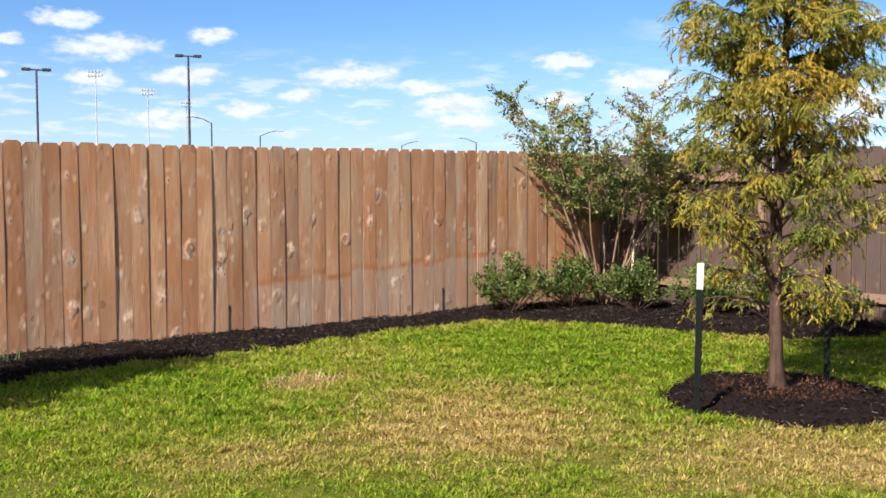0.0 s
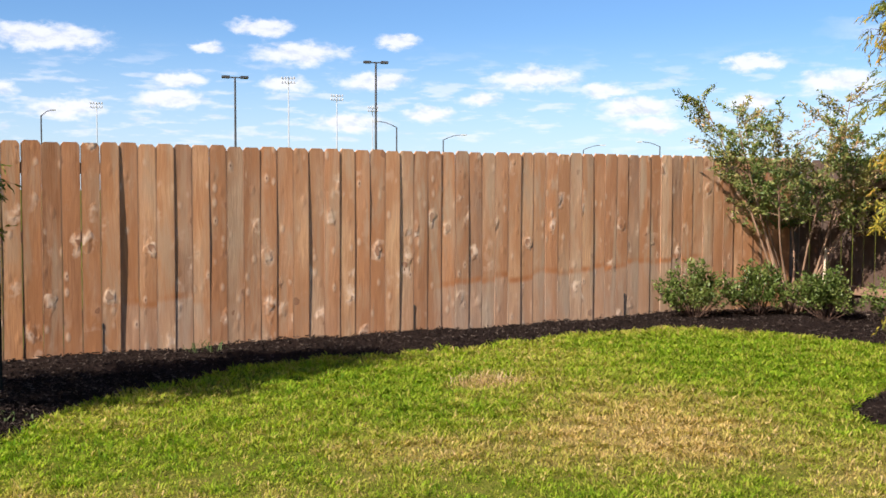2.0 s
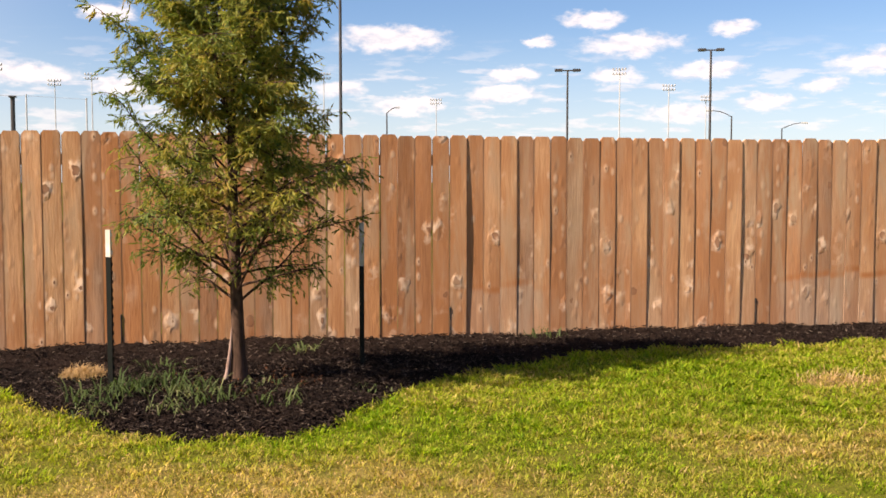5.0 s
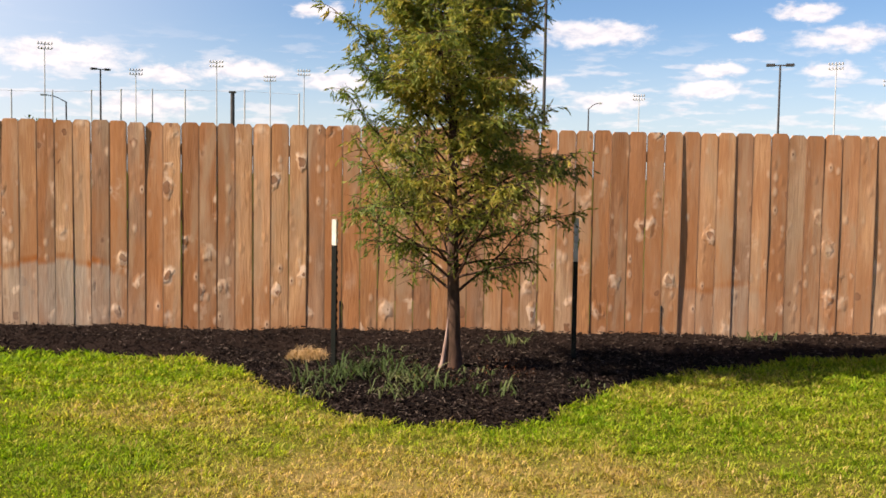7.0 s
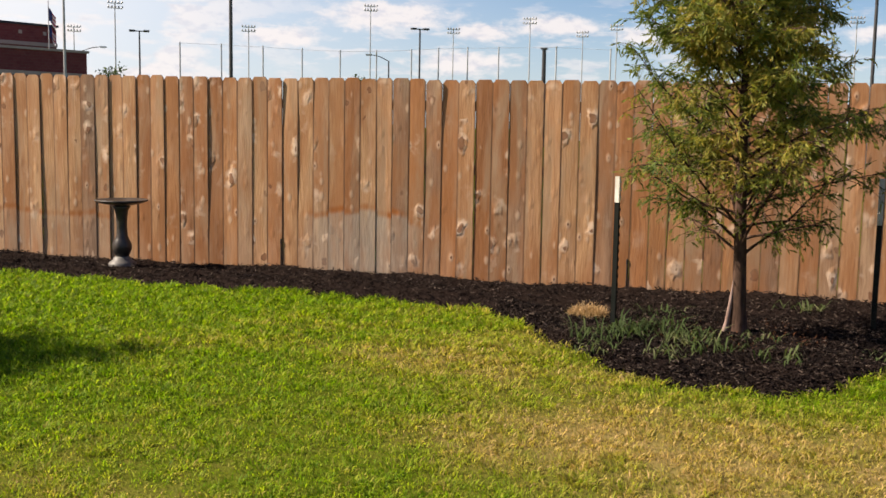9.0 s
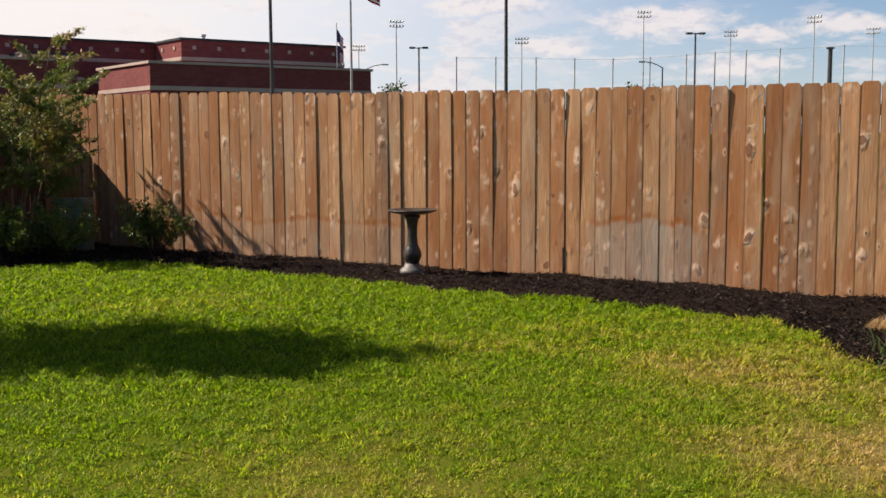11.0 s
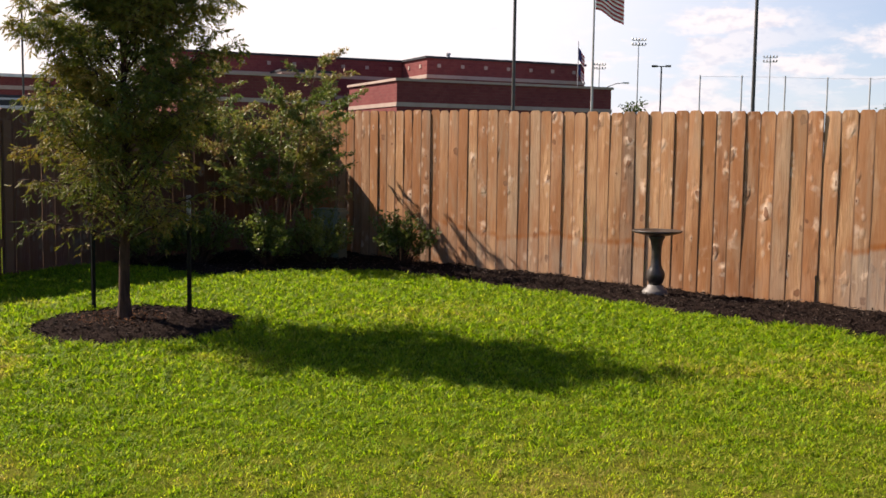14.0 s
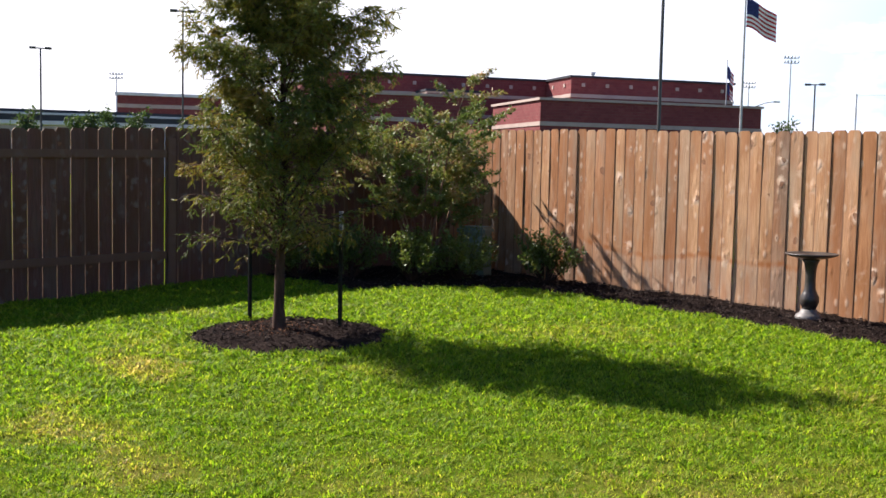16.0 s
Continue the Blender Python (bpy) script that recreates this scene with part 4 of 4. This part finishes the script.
def bush(at, wide, high, seed):
    rnd = random.Random(seed)
    rng = np.random.default_rng(seed)
    shrub = thing("shrub", "rounded dark green evergreen shrub in black mulch", "shrub", at, "low shrubs in the corner beds")
    limbs, base, way, ln, wd = [], [], [], [], []
    for s in range(46):
        a, tilt = rnd.uniform(0, 6.28), rnd.uniform(0.05, 1.15)
        d = Vector((math.cos(a) * math.sin(tilt) * wide / high, math.sin(a) * math.sin(tilt) * wide / high, math.cos(tilt)))
        stem = grow((0.03 * math.cos(a), 0.03 * math.sin(a), -0.02), d, high * rnd.uniform(0.7, 1.08) * (0.75 + 0.25 * d.length), 0.006, rnd, 0.25, 4, 0.13)
        limbs.append(stem)
        for i in range(60):
            q, qd = along(stem, rnd.uniform(0.3, 1.0) ** 0.7)
            w = (qd * 0.4 + Vector((rnd.gauss(0, 0.6), rnd.gauss(0, 0.6), rnd.gauss(0.15, 0.4)))).normalized()
            base.append(q + Vector((rnd.gauss(0, 0.025), rnd.gauss(0, 0.025), rnd.gauss(0, 0.02))))
            way.append(w)
            ln.append(rnd.uniform(0.03, 0.058))
            wd.append(rnd.uniform(0.016, 0.03))
    way = np.array(way)
    side = unit(np.cross(way, rng.normal(size=way.shape) * 0.5 + [0, 0, 1.0]))
    limb_object("woody_base", limbs, 4, BARK, shrub)
    child(new("foliage", leaves_mesh("foliage", np.array(base), way, side, ln, wd, 0.2, LEAVES_BUSH)), shrub)


for k, (x, y, w, h) in enumerate(((5.95, 8.62, 0.36, 0.52), (6.62, 8.4, 0.34, 0.5), (6.8, 7.65, 0.36, 0.48), (7.2, 7.05, 0.36, 0.48), (7.3, 6.35, 0.34, 0.46), (7.35, 5.7, 0.3, 0.34),
                                  (-10.55, 8.5, 0.42, 0.56), (-11.2, 7.75, 0.42, 0.56), (-11.45, 7.25, 0.42, 0.56), (-12.0, 6.75, 0.42, 0.55), (-12.45, 6.35, 0.42, 0.55))):
    bush(stand(x, y), w * 1.3, h * 1.12, 40 + k)


def tuft(name, at, count, ln, wide, spread, mat, label, category, seed, flat=0.5):
    rnd = random.Random(seed)
    verts, tris = [], []
    for i in range(count):
        a, r = rnd.uniform(0, 6.28), spread * math.sqrt(rnd.random())
        p = Vector((r * math.cos(a), r * math.sin(a), rnd.uniform(-0.01, 0.015)))
        if name == "straw_clump":
            p.z += 0.62 * ln * (1 - r / spread) ** 1.4 * rnd.random()
        b = rnd.uniform(0, 6.28)
        out, lean = Vector((math.cos(b), math.sin(b), 0)), rnd.uniform(0.3, 1.0) * flat * 1.6
        s = Vector((-out.y, out.x, 0)) * wide * rnd.uniform(0.6, 1.1)
        tall = ln * rnd.uniform(0.5, 1.1)
        m = p + tall * 0.5 * (Vector((0, 0, 1)) * math.cos(lean * 0.5) + out * math.sin(lean * 0.5))
        t = m + tall * 0.5 * (Vector((0, 0, 1)) * math.cos(lean * 1.5) + out * math.sin(lean * 1.5))
        t.z = max(t.z, 0.005)
        n = len(verts)
        verts += [p - s / 2, p + s / 2, m - s / 2, m + s / 2, t]
        tris += [(n, n + 1, n + 3), (n, n + 3, n + 2), (n + 2, n + 3, n + 4)]
    ob = new(name, mesh_of(name, [tuple(v) for v in verts], tris, mat))
    ob.matrix_world = pose(*at)
    return tagged(ob, label, category, kind="stuff")


tuft("straw_clump", stand(-2.8, 7.4), 700, 0.11, 0.0045, 0.135, STRAW, "heap of dry tan straw lying on the mulch", "straw", 61, 1.1)
tuft("straw_clump", (2.06, 6.44, 0.0), 260, 0.09, 0.004, 0.26, STRAW, "dead straw patch in the lawn", "straw", 62, 1.2)
for (tx, ty), wide, many in ((RIGHT_TREE, 0.45, 800), (LEFT_TREE, 0.38, 350), (MID_TREE, 0.55, 450)):
    tuft("needle_litter", stand(tx, ty - 0.05), many, 0.05, 0.0035, wide, LITTER, "reddish-brown fallen needles on the mulch under a tree", "leaf litter", 65, 1.9)
k = 0
for x, y, n, ln in ((-2.45, 6.75, 60, 0.24), (-2.1, 6.68, 60, 0.22), (-2.25, 6.95, 40, 0.2), (-2.65, 6.6, 36, 0.2), (-1.95, 6.5, 34, 0.2), (-2.3, 7.6, 26, 0.17), (-1.55, 6.35, 26, 0.16), (-1.7, 6.75, 20, 0.13), (-1.35, 8.2, 24, 0.2), (-2.6, 6.3, 30, 0.17), (0.75, 8.75, 18, 0.22), (-2.2, 6.2, 26, 0.16), (-1.0, 6.6, 16, 0.1)):
    k += 1
    tuft("strap_leaf_tuft", stand(x, y), int(n * 1.25), ln * 0.95, 0.01, 0.16, LEAVES_WEED, "clump of arching strap-leaved ground cover in mulch", "plant", 70 + k, 1.4)


# ---- stakes, bird bath, risers ----
def t_post(at, high, tip, tip_mat, turn, lean=(0.0, 0.0), label="dark green steel fence stake with a white tip"):
    post = thing("t_post", label, "stake", at, "steel stakes beside the young trees")
    post.matrix_world = pose(*at, lean[0], lean[1], turn)
    for name, z0, z1, mat in (("shaft", -0.15, high - tip, POST_GREEN), ("tip", high - tip, high, tip_mat)):
        bm = box(-0.0165, 0.0165, -0.004, 0.004, z0, z1)
        box(-0.0035, 0.0035, 0.004, 0.03, z0, z1, bm=bm)
        z = z0 + 0.2 if name == "shaft" else z0 + 0.02
        while z < z1 - 0.02:
            box(-0.006, 0.006, -0.012, -0.004, z, z + 0.022, bm=bm)
            z += 0.054
        part(name, bm, mat, post, "painted tip" if name == "tip" else "")


t_post(stand(-2.58, 7.08), 0.98, 0.17, POST_WHITE, 80)
t_post(stand(-0.955, 7.46), 0.99, 0.30, POST_GREY, 10, label="black studded steel fence stake with a grey tip")
t_post(stand(3.48, 4.27), 0.93, 0.155, POST_WHITE, 60, (0.0, -2.6))
t_post(stand(5.05, 4.36), 0.8, 0.02, POST_GREEN, 40, (0.0, 1.5), "dark green steel fence stake")
t_post(stand(-10.15, 4.42), 0.75, 0.02, POST_GREEN, 100, label="dark green steel fence stake")
t_post(stand(-9.12, 4.68), 0.95, 0.2, POST_GREY, 20, label="dark green steel fence stake with a grey tip")


def bird_bath(at):
    bath = thing("bird_bath", "dark bronze pedestal bird bath on mulch beside the fence", "bird bath", at)
    part("base", lathe([(0.0, -0.04), (0.125, -0.04), (0.125, 0.015), (0.105, 0.04), (0.085, 0.05), (0.075, 0.075), (0.06, 0.085)], 28), BASIN_IN, bath, "dusty grey foot", True)
    part("pedestal", lathe([(0.058, 0.084), (0.075, 0.12), (0.088, 0.16), (0.085, 0.2), (0.066, 0.235), (0.052, 0.27), (0.047, 0.36), (0.05, 0.45), (0.062, 0.51), (0.082, 0.54), (0.06, 0.552)], 28), BRONZE, bath, "", True)
    part("bowl", lathe([(0.05, 0.55), (0.12, 0.555), (0.19, 0.572), (0.232, 0.588), (0.238, 0.598), (0.23, 0.604), (0.215, 0.598), (0.17, 0.582), (0.08, 0.57), (0.0, 0.568)], 40), BRONZE, bath, "shallow round bowl", True)


bird_bath(stand(-7.24, 8.62))
for idx in (35.75, 19.05, 0.05, -18.1, -39.1):
    x = idx * PITCH
    z = float(mulch_z(np.array(x), np.array(9.0)))
    riser = thing("irrigation_riser", "thin black irrigation riser against the fence boards", "sprinkler", (x, FENCE_Y - 0.001, z), "irrigation risers")
    part("pipe", lathe([(0.0, -0.08), (0.006, -0.08), (0.006, 0.2), (0.0, 0.2)], 8), BLACK, riser)
    part("nozzle", lathe([(0.0, 0.2), (0.008, 0.2), (0.0085, 0.215), (0.008, 0.235), (0.006, 0.245), (0.0, 0.246)], 10), BLACK, riser)

ubox = thing("utility_pedestal", "green plastic utility pedestal box among shrubs", "utility box", stand(-11.75, 8.45), turn=25)
part("body", box(-0.17, 0.17, -0.15, 0.15, -0.05, 0.5, 0.02), BOX_GREEN, ubox)
part("lid", box(-0.19, 0.19, -0.17, 0.17, 0.5, 0.6, 0.03), BOX_GREEN, ubox, "rounded green lid")
stake = thing("wooden_stake", "pale wooden garden stake leaning in the bed", "stake", stand(7.15, 8.0))
stake.matrix_world = pose(*stand(7.15, 8.0), 0, 6, 20)
part("shaft", box(-0.017, 0.017, -0.012, 0.012, -0.15, 0.72, 0.003), STAKE_WOOD, stake)


# ---- beyond the fence ----
EYE = Vector((-1.88, 0.05, 1.32))


def out_at(bearing, dist):
    """A place on the ground at a bearing, in degrees to the left of the lot's axis."""
    a = radians(bearing)
    return EYE.x - dist * math.sin(a), EYE.y + dist * math.cos(a)


def rise(elev, dist):
    return EYE.z + dist * math.tan(radians(elev))


def pole_bm(high, r0, r1, sides=10):
    return lathe([(0.0, -0.5), (r0, -0.5), (r1, high), (0.0, high)], sides)


def lot_light(bearing, elev, dist, r=0.09, turn=0.0):
    x, y = out_at(bearing, dist)
    h = rise(elev, dist)
    lamp = thing("parking_light", "tall dark steel light pole with two flat box heads", "light pole", (x, y, 0), "parking lot light poles", turn=bearing + turn)
    part("pole", pole_bm(h, r, r * 0.75), DARK_STEEL, lamp)
    part("arm", box(-0.45, 0.45, -0.04, 0.04, h - 0.05, h + 0.02), DARK_STEEL, lamp)
    for s in (-1, 1):
        part("lamp_head", box(s * 0.5 - 0.22, s * 0.5 + 0.22, -0.17, 0.17, h - 0.07, h + 0.07, 0.02), DARK_STEEL, lamp)


for b, e, d, r, t in ((-18.1, 5.9, 60, 0.07, 5), (-25.5, 6.8, 62, 0.08, 8), (-6.0, 9.75, 45, 0.08, -18), (17.1, 5.15, 82, 0.085, 20), (31.6, 4.62, 82, 0.075, 0), (39.4, 11.0, 52, 0.095, 0), (26.95, 10.0, 48, 0.09, 0), (64.6, 7.8, 62, 0.065, 0), (71.5, 5.57, 78, 0.075, 0)):
    lot_light(b, e, d, r, t)


def sport_light(bearing, elev, dist, seed):
    rnd = random.Random(seed)
    x, y = out_at(bearing, dist)
    h = rise(elev, dist)
    lamp = thing("sports_light", "slender galvanised sports-field light mast with lamp clusters", "light pole", (x, y, 0), "sports field lights", turn=bearing + rnd.uniform(-25, 25))
    part("mast", pole_bm(h, 0.09, 0.05), GALV, lamp)
    for k, z in enumerate((h - 0.15, h - 0.6)):
        part("crossarm", box(-0.7, 0.7, -0.03, 0.03, z - 0.03, z + 0.04), GALV, lamp)
        for i in range(5):
            u = -0.66 + 0.33 * i
            bm = lathe([(0.0, -0.1), (0.075, -0.1), (0.09, 0.0), (0.05, 0.08), (0.0, 0.1)], 8, at=(u, -0.16, z + 0.14))
            part("floodlight", bm, LAMP_WHITE, lamp)


for k, (b, e, d) in enumerate(((-20.85, 5.95, 112), (-23.4, 5.06, 125), (-11.1, 4.42, 130), (-25.3, 4.45, 140), (-5.1, 5.76, 115), (19.75, 6.33, 112), (15.35, 5.22, 125), (11.28, 5.8, 115), (8.5, 5.12, 125), (6.73, 5.48, 125), (32.8, 6.02, 105), (34.8, 4.74, 125), (26.12, 5.08, 118), (67.8, 4.5, 120))):
    sport_light(b, e, d, 100 + k)


def street_lamp(bearing, elev, dist, reach):
    x, y = out_at(bearing, dist)
    h = rise(elev, dist)
    lamp = thing("street_lamp", "grey steel street lamp with a curved arm", "street lamp", (x, y, 0), "street lamps", turn=bearing)
    part("pole", pole_bm(h - 0.5, 0.085, 0.06), DARK_STEEL, lamp)
    pts = [(Vector((reach * f, 0, h - 0.55 + 0.55 * math.sin(f * math.pi / 2))), 0.042) for f in (0, 0.15, 0.35, 0.6, 1.0)]
    v, q = tubes([pts], 6)
    child(new("arm", mesh_of("arm", [tuple(p) for p in v], q, DARK_STEEL)), lamp)
    part("lamp_head", box(min(reach, reach * 1.35), max(reach, reach * 1.35), -0.14, 0.14, h - 0.08, h + 0.06, 0.02), GALV, lamp)


for b, e, d, r in ((-26.6, 3.7, 95, -1.6), (-29.1, 3.0, 110, 1.8), (-36.6, 2.45, 125, 1.9), (-40.6, 2.62, 120, -1.9), (-8.45, 3.99, 100, 0.9), (18.75, 3.76, 95, -1.5), (34.5, 3.75, 110, 1.8), (-43.2, 2.3, 135, -1.5)):
    street_lamp(b, e, d, r)

# ball-field netting: posts and a top cable
net = thing("netting_fence", "row of slim steel ball-netting posts with a top cable", "fence", (0, 0, 0))
NET = ((29.6, 4.15), (27.5, 4.13), (25.36, 4.08), (23.32, 4.0), (21.32, 3.96), (19.4, 4.0), (17.54, 4.1), (16.1, 4.2), (14.55, 4.26), (12.9, 4.3), (9.85, 4.36), (7.0, 4.25))
tops = []
for b, e in NET:
    x, y = out_at(b, 88)
    h = rise(e, 88)
    part("post", lathe([(0.0, -0.3), (0.065, -0.3), (0.06, h), (0.0, h)], 8, at=(x, y, 0)), GALV, net)
    tops.append((Vector((x, y, h - 0.1)), 0.012))
v, q = tubes([tops], 4)
child(new("cable", mesh_of("cable", [tuple(p) for p in v], q, GALV)), net)
x, y = out_at(10.48, 80)
post = thing("steel_post", "thick dark steel post beyond the fence", "post", (x, y, 0))
part("shaft", pole_bm(rise(4.18, 80), 0.17, 0.15), DARK_STEEL, post)
part("cap", box(-0.24, 0.24, -0.24, 0.24, rise(4.18, 80), rise(4.18, 80) + 0.12, 0.02), DARK_STEEL, post)


def cloth(bm_name, wide, high, nx, ny, drop, wave, parent, at, stripes):
    verts, faces, mats = [], [], []
    for j in range(ny + 1):
        for i in range(nx + 1):
            u, v = i / nx, j / ny
            verts.append((at[0] + wide * u * 0.92, at[1] + wave * u * math.sin(9 * u + 1.5 * v), at[2] - high * v - drop * u ** 1.2 + 0.05 * math.sin(8 * u)))
            if i < nx and j < ny:
                a = j * (nx + 1) + i
                faces.append((a, a + 1, a + nx + 2, a + nx + 1))
                mats.append(2 if (stripes and i < nx * 0.4 and j < 7) else (0 if j % 2 == 0 else 1) if stripes else 0)
    me = mesh_of(bm_name, verts, faces, FLAG_RED)
    me.materials.append(FLAG_WHITE)
    me.materials.append(FLAG_BLUE)
    me.polygons.foreach_set("material_index", mats)
    return child(new(bm_name, me), parent)


x, y = out_at(35.2, 62)
flagpole = thing("flagpole", "white flagpole flying a striped red, white and blue flag", "flagpole", (x, y, 0), turn=35)
H = rise(8.95, 62)
part("pole", pole_bm(H + 0.5, 0.09, 0.05), LAMP_WHITE, flagpole)
part("finial", lathe([(0.0, H + 0.5), (0.09, H + 0.56), (0.1, H + 0.62), (0.06, H + 0.7), (0.0, H + 0.72)], 12), LAMP_WHITE, flagpole)
cloth("flag", 1.75, 1.55, 20, 13, 0.95, 0.16, flagpole, (0.08, 0, H), True)
x, y = out_at(35.95, 82)
flagpole = thing("flagpole", "thin pole with limp furled flags above the school", "flagpole", (x, y, 0), turn=35)
H = rise(5.9, 82)
part("pole", pole_bm(H, 0.05, 0.03), LAMP_WHITE, flagpole)
cloth("flag", 0.5, 0.9, 6, 6, 0.7, 0.1, flagpole, (0.03, 0, H - 0.5), True)
cloth("flag", 0.45, 0.8, 6, 6, 0.7, 0.1, flagpole, (0.03, 0, H - 1.7), True)


# ---- school building ----
def school():
    turn = math.degrees(math.atan2(0.923, 0.384))
    b = thing("school_building", "low red-brick school with pale stone bands and stepped flat roofs", "building", (-47.0, 54.6, 0), turn=turn)
    # local x runs along the front, local y away from the lot
    blocks = [("wing", -8.0, 8.0, 0.0, 9.0, 5.75), ("hall", -1.6, 12.0, 10.0, 30.0, 8.2), ("hall", -19.0, -1.65, 14.8, 32.0, 8.2), ("wing", -21.5, -12.1, 1.0, 14.0, 5.75), ("wing", -12.05, -8.05, 12.0, 14.7, 6.9)]
    for name, x0, x1, y0, y1, h in blocks:
        wall = part(name, box(x0, x1, y0, y1, -1.0, h), BRICK, b)
        part("coping", box(x0 - 0.12, x1 + 0.12, y0 - 0.12, y1 + 0.12, h, h + 0.16), STONE if h < 6 else ROOF, wall, "pale stone coping" if h < 6 else "dark metal coping")
        for z in ((4.15,) if h < 6 else (6.75, 5.2)):
            part("band", box(x0 - 0.05, x1 + 0.05, y0 - 0.05, y1 + 0.05, z, z + 0.26), STONE, wall, "pale stone band")
        if h > 7:
            n = int((x1 - x0) / 1.75)
            for i in range(n):
                u = x0 + (i + 0.5) * (x1 - x0) / n
                part("ornament", box(u - 0.13, u + 0.13, y0 - 0.06, y0 + 0.01, 7.55, 7.81), STONE, wall, "small pale stone square")
            for i in range(3):
                u = y0 + 1.2 + 2.2 * i
                part("ornament", box(x0 - 0.06, x0 + 0.01, u - 0.13, u + 0.13, 7.55, 7.81), STONE, wall)
    part("roof_vent", lathe([(0.0, 8.2), (0.12, 8.2), (0.12, 8.75), (0.2, 8.8), (0.2, 8.95), (0.0, 9.0)], 10, at=(1.5, 13.0, 0)), PALE_METAL, b)


school()


def far_block(name, label, b0, b1, dist, z0, z1, depth, mat):
    """A building across the view between two bearings."""
    p, q = Vector((*out_at(b0, dist), 0)), Vector((*out_at(b1, dist), 0))
    wide = (p - q).length
    turn = math.degrees(math.atan2((q - p).y, (q - p).x))
    ob = thing(name, label, "building", tuple(p), turn=turn)
    part("wall", box(0, wide, 0, depth, z0, z1), mat, ob)
    return ob, wide


ob, w = far_block("gym_building", "distant red-brick building with pale bands", 67.75, 62.5, 150, -1, rise(3.4, 150), 20, BRICK)
for z in (4.5, 7.0, 8.6):
    part("band", box(-0.1, w + 0.1, -0.1, 0.0, z, z + 0.5), STONE, ob, "pale stone band")
part("roof", box(-0.3, w + 0.3, -0.3, 20.3, rise(3.4, 150), rise(3.4, 150) + 0.4), PALE_METAL, ob)
ob, w = far_block("long_building", "long low building with a dark metal roof", 82.0, 58.0, 118, -1, rise(1.9, 118), 14, STUCCO)
part("roof", box(-0.5, w + 0.5, -1.2, 15, rise(1.9, 118), rise(2.45, 118), 0.1), ROOF, ob, "dark metal roof")
part("trim", box(-0.5, w + 0.5, -1.35, -1.22, rise(2.2, 118), rise(2.3, 118)), PALE_METAL, ob, "pale eave trim")
walkway = thing("covered_walkway", "white metal covered walkway in front of a long building", "canopy", (*out_at(70.0, 100), 0), turn=math.degrees(math.atan2(out_at(59, 100)[1] - out_at(70, 100)[1], out_at(59, 100)[0] - out_at(70, 100)[0])))
part("roof", box(-12, 20, -1.5, 1.5, rise(1.75, 100), rise(1.95, 100), 0.03), PALE_METAL, walkway)
for i in range(9):
    part("column", box(-11.6 + 3.9 * i, -11.4 + 3.9 * i, -1.2, -1.0, -0.2, rise(1.75, 100)), PALE_METAL, walkway)


def far_tree(bearing, elev, dist, wide, seed):
    rnd = random.Random(seed)
    rng = np.random.default_rng(seed)
    x, y = out_at(bearing, dist)
    h = rise(elev, dist)
    tree = thing("far_tree", "small round-headed green tree far beyond the fence", "tree", (x, y, 0), "far trees")
    trunk = grow((0, 0, -0.2), (0, 0, 1), h * 0.92, 0.12, rnd, 0.0, 5, 0.05)
    limbs, pts = [trunk], []
    for k in range(16):
        p, d = along(trunk, rnd.uniform(0.45, 1.0))
        a = rnd.uniform(0, 6.28)
        limb = grow(p, (math.cos(a), math.sin(a), rnd.uniform(0.1, 1.2)), wide * rnd.uniform(0.28, 0.52), 0.04, rnd, 0.2, 4, 0.2)
        limbs.append(limb)
        for i in range(60):
            q, _ = along(limb, rnd.uniform(0.3, 1.0))
            pts.append(q + Vector((rnd.gauss(0, 0.22), rnd.gauss(0, 0.22), rnd.gauss(0, 0.18))))
    limb_object("trunk", limbs, 5, BARK, tree)
    way = unit(rng.normal(size=(len(pts), 3)))
    side = unit(np.cross(way, rng.normal(size=way.shape)))
    child(new("crown", leaves_mesh("crown", np.array(pts), way, side, rng.uniform(0.15, 0.32, len(pts)), rng.uniform(0.1, 0.2, len(pts)), 0.2, LEAVES_FAR)), tree)


for k, (b, e, d, w) in enumerate(((32.6, 2.95, 85, 2.6), (72.1, 2.7, 80, 2.0), (69.9, 2.45, 84, 1.8), (69.0, 2.45, 84, 1.9), (68.0, 2.55, 82, 2.0), (66.9, 2.75, 80, 2.2), (20.3, 2.55, 95, 2.4), (19.2, 2.5, 95, 1.6))):
    far_tree(b, e, d, w, 200 + k)
